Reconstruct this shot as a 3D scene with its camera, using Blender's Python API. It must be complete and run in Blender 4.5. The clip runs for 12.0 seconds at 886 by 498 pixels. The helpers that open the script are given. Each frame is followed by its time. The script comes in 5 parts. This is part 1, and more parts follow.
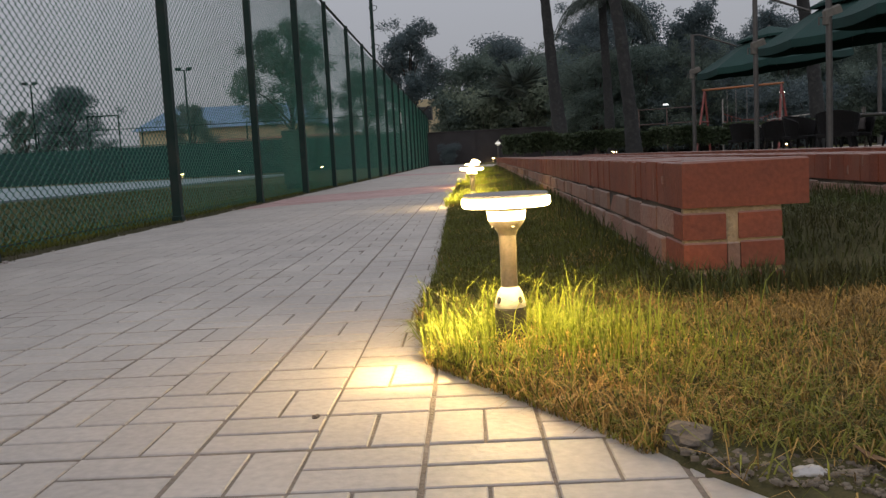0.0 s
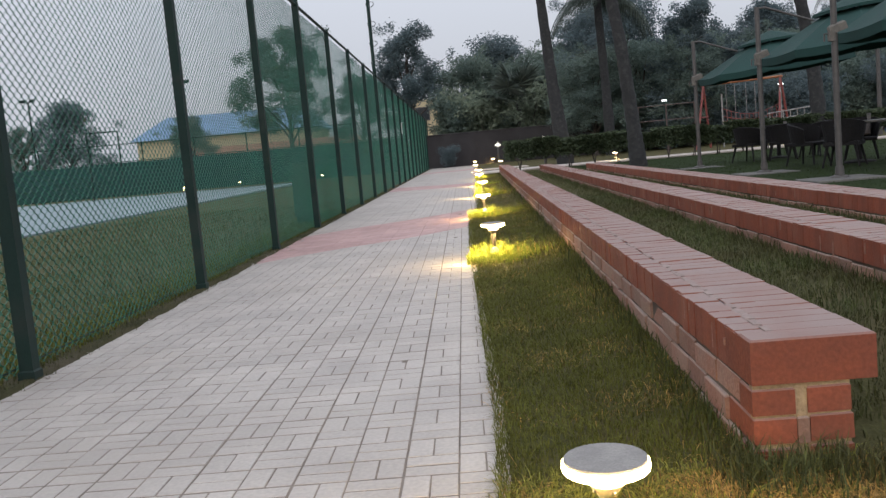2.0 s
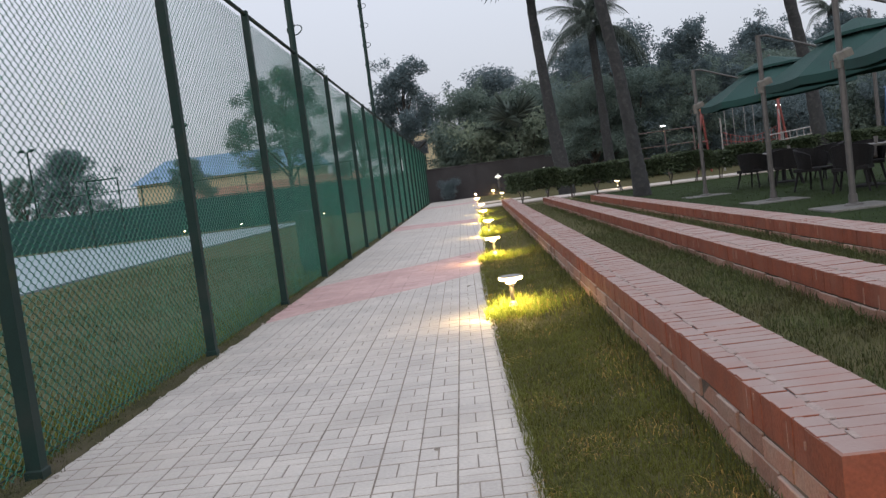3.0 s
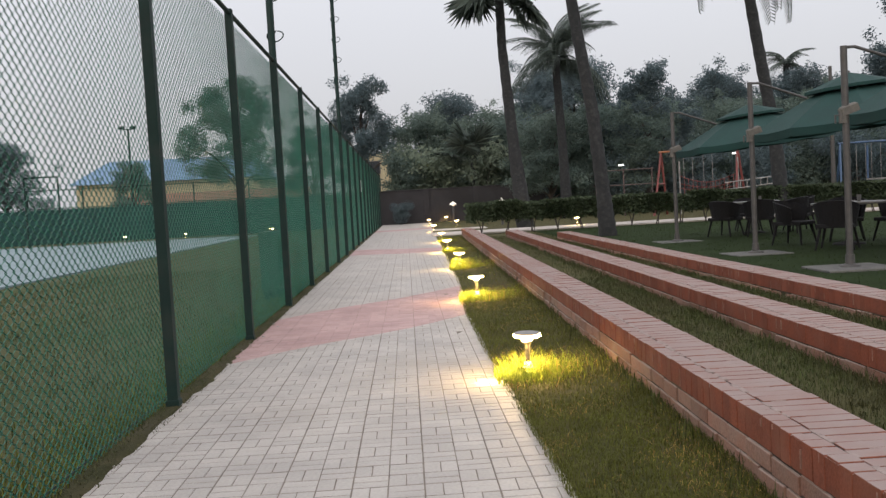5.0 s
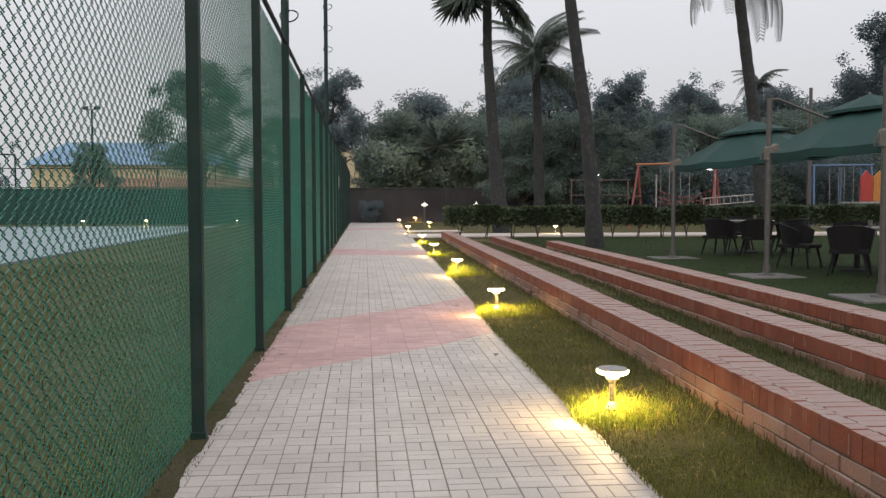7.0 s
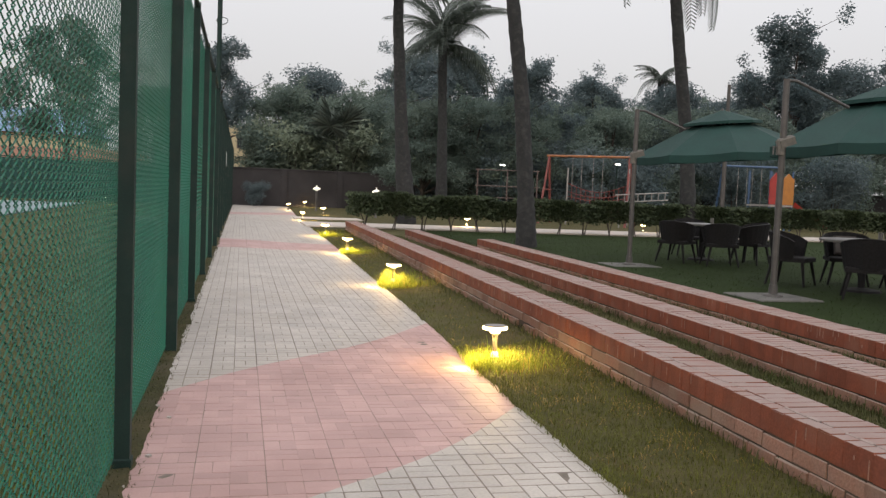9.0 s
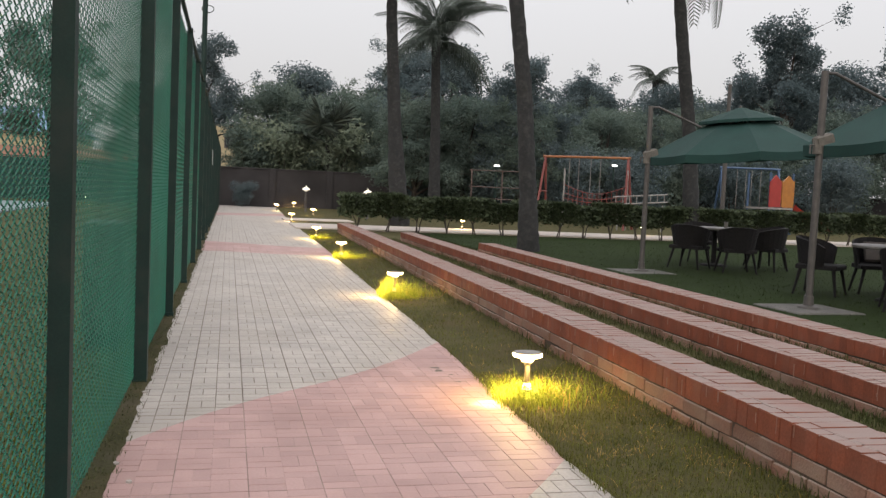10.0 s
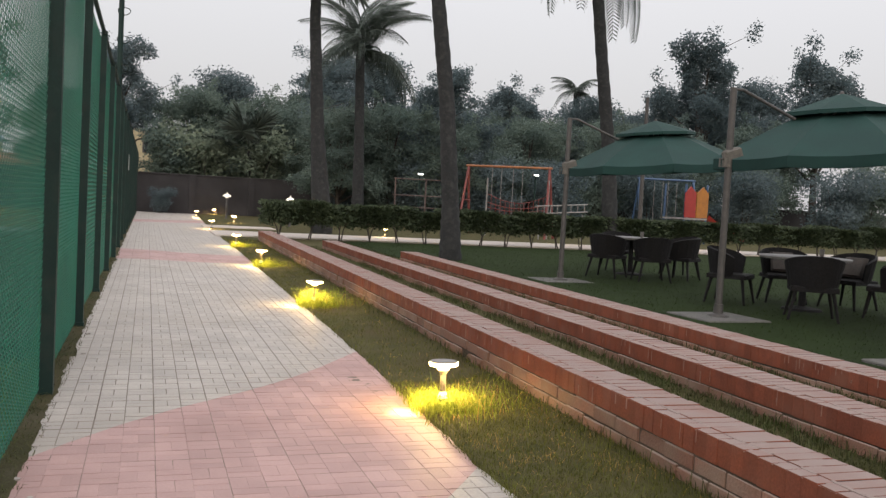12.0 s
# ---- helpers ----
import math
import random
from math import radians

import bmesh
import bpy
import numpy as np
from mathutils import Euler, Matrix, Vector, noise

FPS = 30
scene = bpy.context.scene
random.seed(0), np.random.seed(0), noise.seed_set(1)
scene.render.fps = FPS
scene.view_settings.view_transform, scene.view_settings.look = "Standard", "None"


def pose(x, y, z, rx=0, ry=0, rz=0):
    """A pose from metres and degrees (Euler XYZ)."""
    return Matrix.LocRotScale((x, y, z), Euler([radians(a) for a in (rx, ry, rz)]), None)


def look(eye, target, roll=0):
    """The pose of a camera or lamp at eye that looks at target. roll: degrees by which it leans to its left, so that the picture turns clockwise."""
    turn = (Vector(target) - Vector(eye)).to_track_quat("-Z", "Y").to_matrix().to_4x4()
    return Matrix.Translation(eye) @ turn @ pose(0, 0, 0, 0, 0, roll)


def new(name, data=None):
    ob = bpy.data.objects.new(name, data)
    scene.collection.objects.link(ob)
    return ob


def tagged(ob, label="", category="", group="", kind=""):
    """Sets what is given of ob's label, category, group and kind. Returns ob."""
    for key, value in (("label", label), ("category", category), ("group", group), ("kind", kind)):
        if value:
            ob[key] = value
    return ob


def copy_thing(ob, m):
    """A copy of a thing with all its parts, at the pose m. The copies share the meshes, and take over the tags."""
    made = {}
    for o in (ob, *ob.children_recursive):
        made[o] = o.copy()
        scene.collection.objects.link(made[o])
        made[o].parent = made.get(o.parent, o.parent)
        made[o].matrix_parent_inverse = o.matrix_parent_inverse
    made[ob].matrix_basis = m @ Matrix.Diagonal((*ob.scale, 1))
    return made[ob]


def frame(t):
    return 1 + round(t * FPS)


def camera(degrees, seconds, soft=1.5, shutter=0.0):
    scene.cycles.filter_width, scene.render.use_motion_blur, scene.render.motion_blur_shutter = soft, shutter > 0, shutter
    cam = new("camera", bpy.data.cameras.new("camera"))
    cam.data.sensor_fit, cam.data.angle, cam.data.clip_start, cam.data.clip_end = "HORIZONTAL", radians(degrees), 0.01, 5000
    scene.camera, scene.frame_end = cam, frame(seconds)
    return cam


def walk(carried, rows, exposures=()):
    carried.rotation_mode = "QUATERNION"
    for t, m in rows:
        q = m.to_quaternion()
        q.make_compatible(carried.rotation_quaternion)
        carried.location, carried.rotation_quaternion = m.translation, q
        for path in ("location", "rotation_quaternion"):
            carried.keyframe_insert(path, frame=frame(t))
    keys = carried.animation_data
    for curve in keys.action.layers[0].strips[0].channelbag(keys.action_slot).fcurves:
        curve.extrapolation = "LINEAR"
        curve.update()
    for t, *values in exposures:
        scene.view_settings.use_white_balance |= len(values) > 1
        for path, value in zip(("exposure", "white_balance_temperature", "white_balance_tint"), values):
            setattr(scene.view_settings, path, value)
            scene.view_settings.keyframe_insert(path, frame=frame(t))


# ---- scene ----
# ---------------------------------------------------------------- camera
cam = camera(53.6, 12.0, soft=1.4)
PATH = [
    (0, look((0.033, 0.109, 0.362), (-0.028, 2.097, 0.159), -3.0)),
    (0.5, look((0.011, 0.113, 0.420), (-0.052, 2.101, 0.212), -3.4)),
    (1, look((-0.021, 0.112, 0.552), (-0.085, 2.099, 0.332), -4.1)),
    (1.5, look((-0.053, 0.121, 0.719), (-0.119, 2.108, 0.501), -4.7)),
    (2, look((-0.103, 0.141, 0.846), (-0.166, 2.129, 0.631), -5.1)),
    (2.5, look((-0.147, 0.208, 0.932), (-0.215, 2.197, 0.733), -5.8)),
    (3, look((-0.196, 0.368, 1.022), (-0.255, 2.362, 0.876), -7.3)),
    (5, look((-0.644, 1.228, 1.156), (-0.566, 3.224, 1.05), -3.2)),
    (5.5, look((-0.83, 1.445, 1.16), (-0.742, 3.44, 1.051), -2.0)),
    (6, look((-1.027, 1.65, 1.184), (-0.851, 3.64, 1.078), -1.7)),
    (6.5, look((-1.16, 1.874, 1.2), (-0.985, 3.863, 1.092), -1.0)),
    (7, look((-1.282, 2.074, 1.217), (-1.104, 4.063, 1.109), -0.1)),
    (7.5, look((-1.439, 2.243, 1.225), (-1.236, 4.23, 1.121), 0.9)),
    (9.5, look((-1.677, 6.20, 1.240), (-1.172, 8.20, 1.095), 2.4)),
    (10, look((-1.645, 6.40, 1.228), (-1.152, 8.40, 1.093), 2.6)),
    (10.5, look((-1.642, 6.38, 1.229), (-1.142, 8.38, 1.098), 2.6)),
    (11, look((-1.636, 6.40, 1.228), (-1.060, 8.40, 1.098), 3.0)),
    (11.5, look((-1.626, 6.38, 1.238), (-1.030, 8.38, 1.107), 3.2)),
    (12, look((-1.609, 6.36, 1.242), (-0.930, 8.36, 1.132), 3.1)),
]
walk(cam, PATH, exposures=((0, -0.76, 6450, 11), (0.8, -0.68, 6450, 11), (1.6, -0.20, 6350, 10), (2.5, 0.17, 6250, 10), (3.2, 0.10, 6250, 10),
                           (5.0, 0.14, 6700, 10), (7.5, 0.13, 6800, 10), (9.5, 0.20, 7000, 10), (12.0, 0.18, 6950, 10)))

# ---------------------------------------------------------------- sky and daylight: an overcast dusk
world = bpy.data.worlds.new("dusk_sky")
world.use_nodes = True
scene.world = world
wn, wl = world.node_tree.nodes, world.node_tree.links
wn.clear()
sky = wn.new("ShaderNodeTexSky")
sky.sky_type, sky.sun_disc = 'NISHITA', False
sky.sun_elevation, sky.sun_rotation = radians(8), radians(200)
sky.dust_density, sky.air_density = 4.0, 1.0
cloud = wn.new("ShaderNodeMix")
cloud.data_type = 'RGBA'
cloud.inputs["Factor"].default_value = 0.85
cloud.inputs["B"].default_value = (5.55, 5.65, 6.2, 1)
coord = wn.new("ShaderNodeTexCoord")
split = wn.new("ShaderNodeSeparateXYZ")
up = wn.new("ShaderNodeMapRange")
up.inputs["From Min"].default_value, up.inputs["From Max"].default_value = 0.0, 1.0
up.inputs["To Min"].default_value, up.inputs["To Max"].default_value = 0.92, 2.3
scale = wn.new("ShaderNodeVectorMath")
scale.operation = 'SCALE'
back = wn.new("ShaderNodeBackground")
back.inputs["Strength"].default_value = 0.112
wout = wn.new("ShaderNodeOutputWorld")
wl.new(sky.outputs["Color"], cloud.inputs["A"])
wl.new(coord.outputs["Generated"], split.inputs[0])
wl.new(split.outputs["Z"], up.inputs["Value"])
wl.new(cloud.outputs["Result"], scale.inputs[0])
wl.new(up.outputs["Result"], scale.inputs["Scale"])
wl.new(scale.outputs[0], back.inputs["Color"])
wl.new(back.outputs[0], wout.inputs["Surface"])

sun = new("sun", bpy.data.lights.new("sun", 'SUN'))
sun.data.energy, sun.data.angle, sun.data.color = 0.9, radians(60), (1.0, 0.96, 0.93)
sun.matrix_world = look((-5, -20, 13), (0, 0, 0))
LAMP_WATTS = 23.0
BEAM_WATTS = 95.0
GLOW = 58.0
LAMP_COLOR = (1.0, 0.67, 0.25)


# ---------------------------------------------------------------- materials
def material(name, base, second=None, scale=6.0, rough=0.8, metal=0.0, bump=0.2, fine=60.0, island=0.0, piece=0.0, stain=None, stain_scale=1.3, detail=4.0,
             dust=None, spec=0.5, grit=0.2, amount=1.0):
    """Procedural surface: two colours by noise, finer grain, large stains, dust on upward faces, and a bump."""
    m = bpy.data.materials.new(name)
    m.use_nodes = True
    n, l = m.node_tree.nodes, m.node_tree.links
    b = n["Principled BSDF"]
    b.inputs["Roughness"].default_value, b.inputs["Metallic"].default_value = rough, metal
    b.inputs["Specular IOR Level"].default_value = spec
    tc = n.new("ShaderNodeNewGeometry")
    at = tc.outputs["Position"]

    def noisy(s, d=detail):
        t = n.new("ShaderNodeTexNoise")
        t.inputs["Scale"].default_value, t.inputs["Detail"].default_value = s, d
        l.new(at, t.inputs["Vector"])
        return t.outputs["Fac"]

    def mixed(a, c, fac, blend='MIX'):
        x = n.new("ShaderNodeMix")
        x.data_type, x.blend_type = 'RGBA', blend
        for value, slot in ((a, "A"), (c, "B")):
            if isinstance(value, tuple):
                x.inputs[slot].default_value = (*value, 1)
            else:
                l.new(value, x.inputs[slot])
        if isinstance(fac, float):
            x.inputs["Factor"].default_value = fac
        else:
            l.new(fac, x.inputs["Factor"])
        return x.outputs["Result"]

    def ramp(fac, lo, hi, a=0.0, z=1.0):
        x = n.new("ShaderNodeMapRange")
        x.inputs["From Min"].default_value, x.inputs["From Max"].default_value = lo, hi
        x.inputs["To Min"].default_value, x.inputs["To Max"].default_value = a, z
        l.new(fac, x.inputs["Value"])
        return x.outputs["Result"]

    color = mixed(base, second or tuple(c * 0.7 for c in base), ramp(noisy(scale), 0.35, 0.65, 0.0, amount))
    grain = noisy(fine)
    g = n.new("ShaderNodeCombineColor")
    v = ramp(grain, 0.25, 0.75, 1 - grit, 1 + grit)
    for s in ("Red", "Green", "Blue"):
        l.new(v, g.inputs[s])
    color = mixed(color, g.outputs[0], 1.0, 'MULTIPLY')
    if stain:
        color = mixed(color, stain, ramp(noisy(stain_scale), 0.5, 0.72, 0.0, 0.75))
    for source, span in (("Random Per Island", island), ("Random", piece)):
        if span:
            r = tc.outputs[source] if source != "Random" else n.new("ShaderNodeObjectInfo").outputs["Random"]
            k = n.new("ShaderNodeCombineColor")
            v2 = ramp(r, 0.0, 1.0, 1 - span, 1 + span)
            for s in ("Red", "Green", "Blue"):
                l.new(v2, k.inputs[s])
            color = mixed(color, k.outputs[0], 1.0, 'MULTIPLY')
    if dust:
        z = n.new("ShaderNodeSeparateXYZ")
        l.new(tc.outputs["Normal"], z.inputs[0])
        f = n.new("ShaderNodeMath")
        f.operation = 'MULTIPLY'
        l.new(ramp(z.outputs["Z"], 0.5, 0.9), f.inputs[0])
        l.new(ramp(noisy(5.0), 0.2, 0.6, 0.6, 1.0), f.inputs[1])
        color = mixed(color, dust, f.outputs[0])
    l.new(color, b.inputs["Base Color"])
    if bump:
        bp = n.new("ShaderNodeBump")
        bp.inputs["Strength"].default_value, bp.inputs["Distance"].default_value = bump, 0.01
        l.new(grain, bp.inputs["Height"])
        l.new(bp.outputs[0], b.inputs["Normal"])
    return m


def leafy(name, base, second, scale=0.8, through_light=0.25, island=0.45, rough=0.6):
    """Leaves and blades: colour by place and by leaf, with some light coming through."""
    m = material(name, base, second, scale=scale, rough=rough, bump=0.0, island=island, spec=0.15, fine=8.0)
    n, l = m.node_tree.nodes, m.node_tree.links
    b = n["Principled BSDF"]
    t = n.new("ShaderNodeBsdfTranslucent")
    mix = n.new("ShaderNodeMixShader")
    mix.inputs[0].default_value = through_light
    l.new(b.inputs["Base Color"].links[0].from_socket, t.inputs["Color"])
    l.new(b.outputs[0], mix.inputs[1])
    l.new(t.outputs[0], mix.inputs[2])
    l.new(mix.outputs[0], n["Material Output"].inputs["Surface"])
    return m


def glowing(name, color, strength):
    m = bpy.data.materials.new(name)
    m.use_nodes = True
    b = m.node_tree.nodes["Principled BSDF"]
    b.inputs["Base Color"].default_value = (0.9, 0.85, 0.75, 1)
    b.inputs["Emission Color"].default_value = (*color, 1)
    b.inputs["Emission Strength"].default_value = strength
    return m


M_PAVER = material("cream_concrete_paver", (0.46, 0.422, 0.382), (0.385, 0.352, 0.322), scale=2.2, rough=0.56, spec=0.4, bump=0.12, fine=70, grit=0.13, island=0.06, piece=0.06,
                   stain=(0.37, 0.33, 0.29), stain_scale=0.9)
M_PAVER_RED = material("red_concrete_paver", (0.50, 0.325, 0.302), (0.43, 0.275, 0.255), scale=2.5, rough=0.58, spec=0.4, bump=0.10, fine=90, grit=0.08, island=0.08, piece=0.08,
                       stain=(0.36, 0.22, 0.20), stain_scale=1.1)
M_BED = material("sandy_joint_bed", (0.235, 0.198, 0.165), (0.145, 0.122, 0.10), scale=7, rough=0.95, bump=0.6, fine=120)
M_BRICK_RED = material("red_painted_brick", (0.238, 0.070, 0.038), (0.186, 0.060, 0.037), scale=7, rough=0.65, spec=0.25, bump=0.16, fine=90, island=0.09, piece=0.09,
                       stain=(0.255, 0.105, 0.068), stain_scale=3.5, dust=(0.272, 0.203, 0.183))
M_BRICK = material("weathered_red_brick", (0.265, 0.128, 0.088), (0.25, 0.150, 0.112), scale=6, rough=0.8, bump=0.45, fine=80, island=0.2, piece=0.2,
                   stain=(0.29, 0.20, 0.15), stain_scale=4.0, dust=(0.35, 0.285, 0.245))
# the shade of the deep course joints is put into this mortar's colour
M_MORTAR = material("shade_dark_recessed_mortar", (0.12, 0.088, 0.065), (0.042, 0.031, 0.024), scale=3, rough=0.95, bump=0.5, fine=110)
M_MORTAR_END = material("yellowish_mortar", (0.40, 0.30, 0.18), (0.28, 0.20, 0.12), scale=12, rough=0.95, bump=0.5, fine=110)
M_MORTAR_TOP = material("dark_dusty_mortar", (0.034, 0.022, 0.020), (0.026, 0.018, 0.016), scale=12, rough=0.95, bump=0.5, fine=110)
M_DRIP = material("pink_mortar_drip", (0.30, 0.17, 0.13), (0.26, 0.13, 0.095), scale=12, rough=0.95, bump=0.4, fine=110)
M_SMEAR = material("dusty_mortar_smear", (0.30, 0.235, 0.21), (0.25, 0.19, 0.17), scale=12, rough=0.95, bump=0.4, fine=110)
M_SOIL = material("lawn_soil", (0.092, 0.082, 0.040), (0.062, 0.062, 0.026), scale=3.0, rough=0.95, bump=0.9, fine=70, stain=(0.085, 0.065, 0.034), stain_scale=1.1, spec=0.1)
M_VERGE = material("dark_verge_soil", (0.075, 0.066, 0.036), (0.045, 0.046, 0.022), scale=4.0, rough=0.95, bump=0.9, fine=70, stain=(0.10, 0.085, 0.06), stain_scale=2.0, spec=0.1)
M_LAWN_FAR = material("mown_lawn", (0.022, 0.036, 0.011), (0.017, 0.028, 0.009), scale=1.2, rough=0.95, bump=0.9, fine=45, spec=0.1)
M_COURT_GRASS = material("worn_field_grass", (0.060, 0.072, 0.029), (0.084, 0.078, 0.039), scale=0.9, rough=0.95, bump=0.8, fine=40, stain=(0.035, 0.052, 0.020), stain_scale=0.35, spec=0.1)
M_COURT = material("pale_blue_court", (0.20, 0.26, 0.275), (0.17, 0.22, 0.235), scale=0.6, rough=0.75, bump=0.1, fine=30)
M_GROUND = material("dry_ground", (0.10, 0.09, 0.05), (0.07, 0.08, 0.035), scale=0.15, rough=0.95, bump=0.4, fine=8)
M_WALKWAY = material("pale_walkway_concrete", (0.52, 0.46, 0.41), (0.44, 0.39, 0.35), scale=1.5, rough=0.8, bump=0.3, fine=60)
M_GRASS = leafy("grass_blade", (0.225, 0.222, 0.046), (0.14, 0.150, 0.033), scale=2.0, through_light=0.3, island=0.7)
M_GRASS_STRIP = leafy("green_lawn_blade", (0.124, 0.130, 0.026), (0.092, 0.098, 0.020), scale=2.0, through_light=0.3)
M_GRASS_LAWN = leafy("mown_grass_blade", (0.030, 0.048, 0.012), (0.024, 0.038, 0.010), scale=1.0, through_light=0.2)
M_GRASS_ROUGH = leafy("rough_terrace_grass_blade", (0.066, 0.082, 0.027), (0.072, 0.070, 0.029), scale=2.5, through_light=0.25)
M_GRASS_DRY = leafy("dry_grass_blade", (0.40, 0.245, 0.080), (0.26, 0.175, 0.056), scale=3.0, through_light=0.2, island=0.7)
M_GRASS_TUFT = leafy("long_grass_blade", (0.25, 0.29, 0.042), (0.185, 0.23, 0.034), scale=4.0, through_light=0.35, island=0.35)
M_POST = material("dark_green_painted_steel", (0.005, 0.021, 0.018), (0.008, 0.028, 0.023), scale=5, spec=0.3, rough=0.6, bump=0.05, fine=150, stain=(0.02, 0.03, 0.026), stain_scale=6)
M_WIRE = material("green_coated_wire", (0.008, 0.114, 0.069), (0.006, 0.090, 0.055), scale=3, rough=0.4, bump=0.0)
M_SCREEN = material("dark_teal_windscreen_net", (0.009, 0.048, 0.042), (0.008, 0.039, 0.035), scale=1.2, rough=0.9, bump=0.2, fine=30)
M_LAMP_GREY = material("warm_grey_cast_aluminium", (0.085, 0.074, 0.062), (0.065, 0.056, 0.047), scale=25, rough=0.42, metal=0.35, bump=0.08, fine=200, stain=(0.11, 0.095, 0.075), stain_scale=18)
M_LAMP_UNDER = material("pale_lamp_underside", (0.45, 0.42, 0.36), (0.38, 0.35, 0.30), scale=20, rough=0.5, bump=0.05)
M_LAMP_TOP = material("dusty_grey_lamp_cap", (0.27, 0.255, 0.235), (0.20, 0.19, 0.178), scale=20, rough=0.6, bump=0.1, fine=200)
M_LAMP_DARK = material("black_lamp_sleeve", (0.022, 0.022, 0.02), (0.035, 0.033, 0.03), scale=25, rough=0.6, bump=0.1, fine=160)
M_LAMP_RING = glowing("warm_lit_diffuser", LAMP_COLOR, GLOW)
M_LAMP_CONE = glowing("faintly_lit_diffuser", LAMP_COLOR, 0.25)
M_LAMP_WHITE = glowing("white_lit_dome", (1.0, 0.93, 0.8), 0.6)
M_FLOOD = glowing("white_lit_lamp_face", (0.95, 1.0, 1.0), 2.5)
M_PLATE = material("white_painted_plate", (0.7, 0.7, 0.68), (0.6, 0.6, 0.58), scale=6, rough=0.5, bump=0.05)
M_CABINET = material("dark_green_cabinet", (0.010, 0.055, 0.042), (0.008, 0.045, 0.035), scale=4, rough=0.5, bump=0.05)
M_BARK = material("grey_brown_bark", (0.080, 0.068, 0.060), (0.05, 0.043, 0.04), scale=5, rough=0.95, bump=0.9, fine=25)
M_PALM_BARK = material("ringed_palm_bark", (0.028, 0.029, 0.030), (0.019, 0.020, 0.021), scale=4, rough=0.95, bump=0.9, fine=22, stain=(0.055, 0.055, 0.055), stain_scale=9)
# far foliage: distance haze is mixed into these leaf colours, paler and bluer
M_LEAF_DARK = leafy("hazed_dark_tree_leaf", (0.138, 0.178, 0.188), (0.100, 0.140, 0.151), scale=0.35, through_light=0.45, island=0.18)
M_LEAF_MID = leafy("hazed_green_tree_leaf", (0.168, 0.217, 0.178), (0.126, 0.172, 0.155), scale=0.4, through_light=0.45, island=0.18)
M_LEAF_PALE = leafy("hazed_pale_shrub_leaf", (0.242, 0.287, 0.212), (0.169, 0.213, 0.165), scale=0.5, through_light=0.45, island=0.18)
M_FROND = leafy("palm_frond", (0.084, 0.104, 0.088), (0.064, 0.082, 0.072), scale=0.5, through_light=0.15)
M_HEDGE = leafy("hedge_leaf", (0.066, 0.086, 0.047), (0.048, 0.066, 0.037), scale=1.3)
M_CANVAS = material("dark_green_canvas", (0.0045, 0.038, 0.032), (0.0035, 0.031, 0.027), scale=2.5, rough=0.85, bump=0.15, fine=120)
M_POLE = material("grey_umbrella_pole", (0.0756, 0.0703, 0.0663), (0.0576, 0.05328, 0.0507), scale=12, rough=0.5, bump=0.05, fine=100)
M_KNUCKLE = material("worn_beige_plastic", (0.13, 0.118, 0.10), (0.09, 0.083, 0.073), scale=14, rough=0.6, bump=0.1)
M_SLAB = material("grey_stone_slab", (0.125, 0.12, 0.11), (0.09, 0.088, 0.083), scale=5, rough=0.85, bump=0.3)
M_RATTAN = material("dark_woven_rattan", (0.009, 0.0085, 0.009), (0.015, 0.014, 0.015), scale=40, rough=0.7, spec=0.2, bump=0.6, fine=110)
M_CUSHION = material("grey_brown_cushion", (0.11, 0.095, 0.085), (0.085, 0.075, 0.07), scale=10, rough=0.9, bump=0.2)
M_TABLE = material("grey_table_top", (0.20, 0.19, 0.18), (0.15, 0.145, 0.14), scale=6, rough=0.45, bump=0.05)
M_ORANGE = material("faded_orange_paint", (0.34, 0.135, 0.05), (0.26, 0.10, 0.045), scale=4, rough=0.5, bump=0.1)
M_PINK = material("faded_red_paint", (0.24, 0.065, 0.055), (0.18, 0.05, 0.045), scale=4, rough=0.5, bump=0.1)
M_BLUE = material("blue_paint", (0.05, 0.10, 0.19), (0.04, 0.08, 0.15), scale=4, rough=0.5, bump=0.1)
M_DARKPIPE = material("rusty_dark_pipe", (0.11, 0.075, 0.068), (0.085, 0.06, 0.055), scale=5, rough=0.6, bump=0.1)
M_RED = material("red_plastic", (0.34, 0.035, 0.028), (0.28, 0.03, 0.025), scale=4, rough=0.4, bump=0.05)
M_YELLOW = material("orange_yellow_plastic", (0.40, 0.16, 0.03), (0.33, 0.13, 0.03), scale=4, rough=0.4, bump=0.05)
M_GREYPIPE = material("grey_painted_pipe", (0.30, 0.29, 0.28), (0.22, 0.21, 0.2), scale=6, rough=0.5, bump=0.05)
M_WALL = material("dark_stained_wall", (0.031, 0.029, 0.031), (0.044, 0.040, 0.042), scale=0.8, rough=0.95, bump=0.4, fine=25, stain=(0.018, 0.016, 0.016), stain_scale=0.5)
M_BLUEROOF = material("blue_sheet_roof", (0.12, 0.22, 0.36), (0.10, 0.18, 0.30), scale=0.5, rough=0.5, bump=0.1, fine=5)
M_YELLOWWALL = material("pale_yellow_plaster", (0.46, 0.39, 0.25), (0.40, 0.34, 0.22), scale=0.5, rough=0.9, bump=0.1, fine=6)
M_PINKWALL = material("brick_pink_plaster", (0.40, 0.22, 0.17), (0.33, 0.18, 0.14), scale=0.6, rough=0.9, bump=0.1, fine=6)
M_DARKGLASS = material("dark_window_pane", (0.03, 0.035, 0.04), (0.02, 0.025, 0.03), scale=2, rough=0.15, bump=0.0)
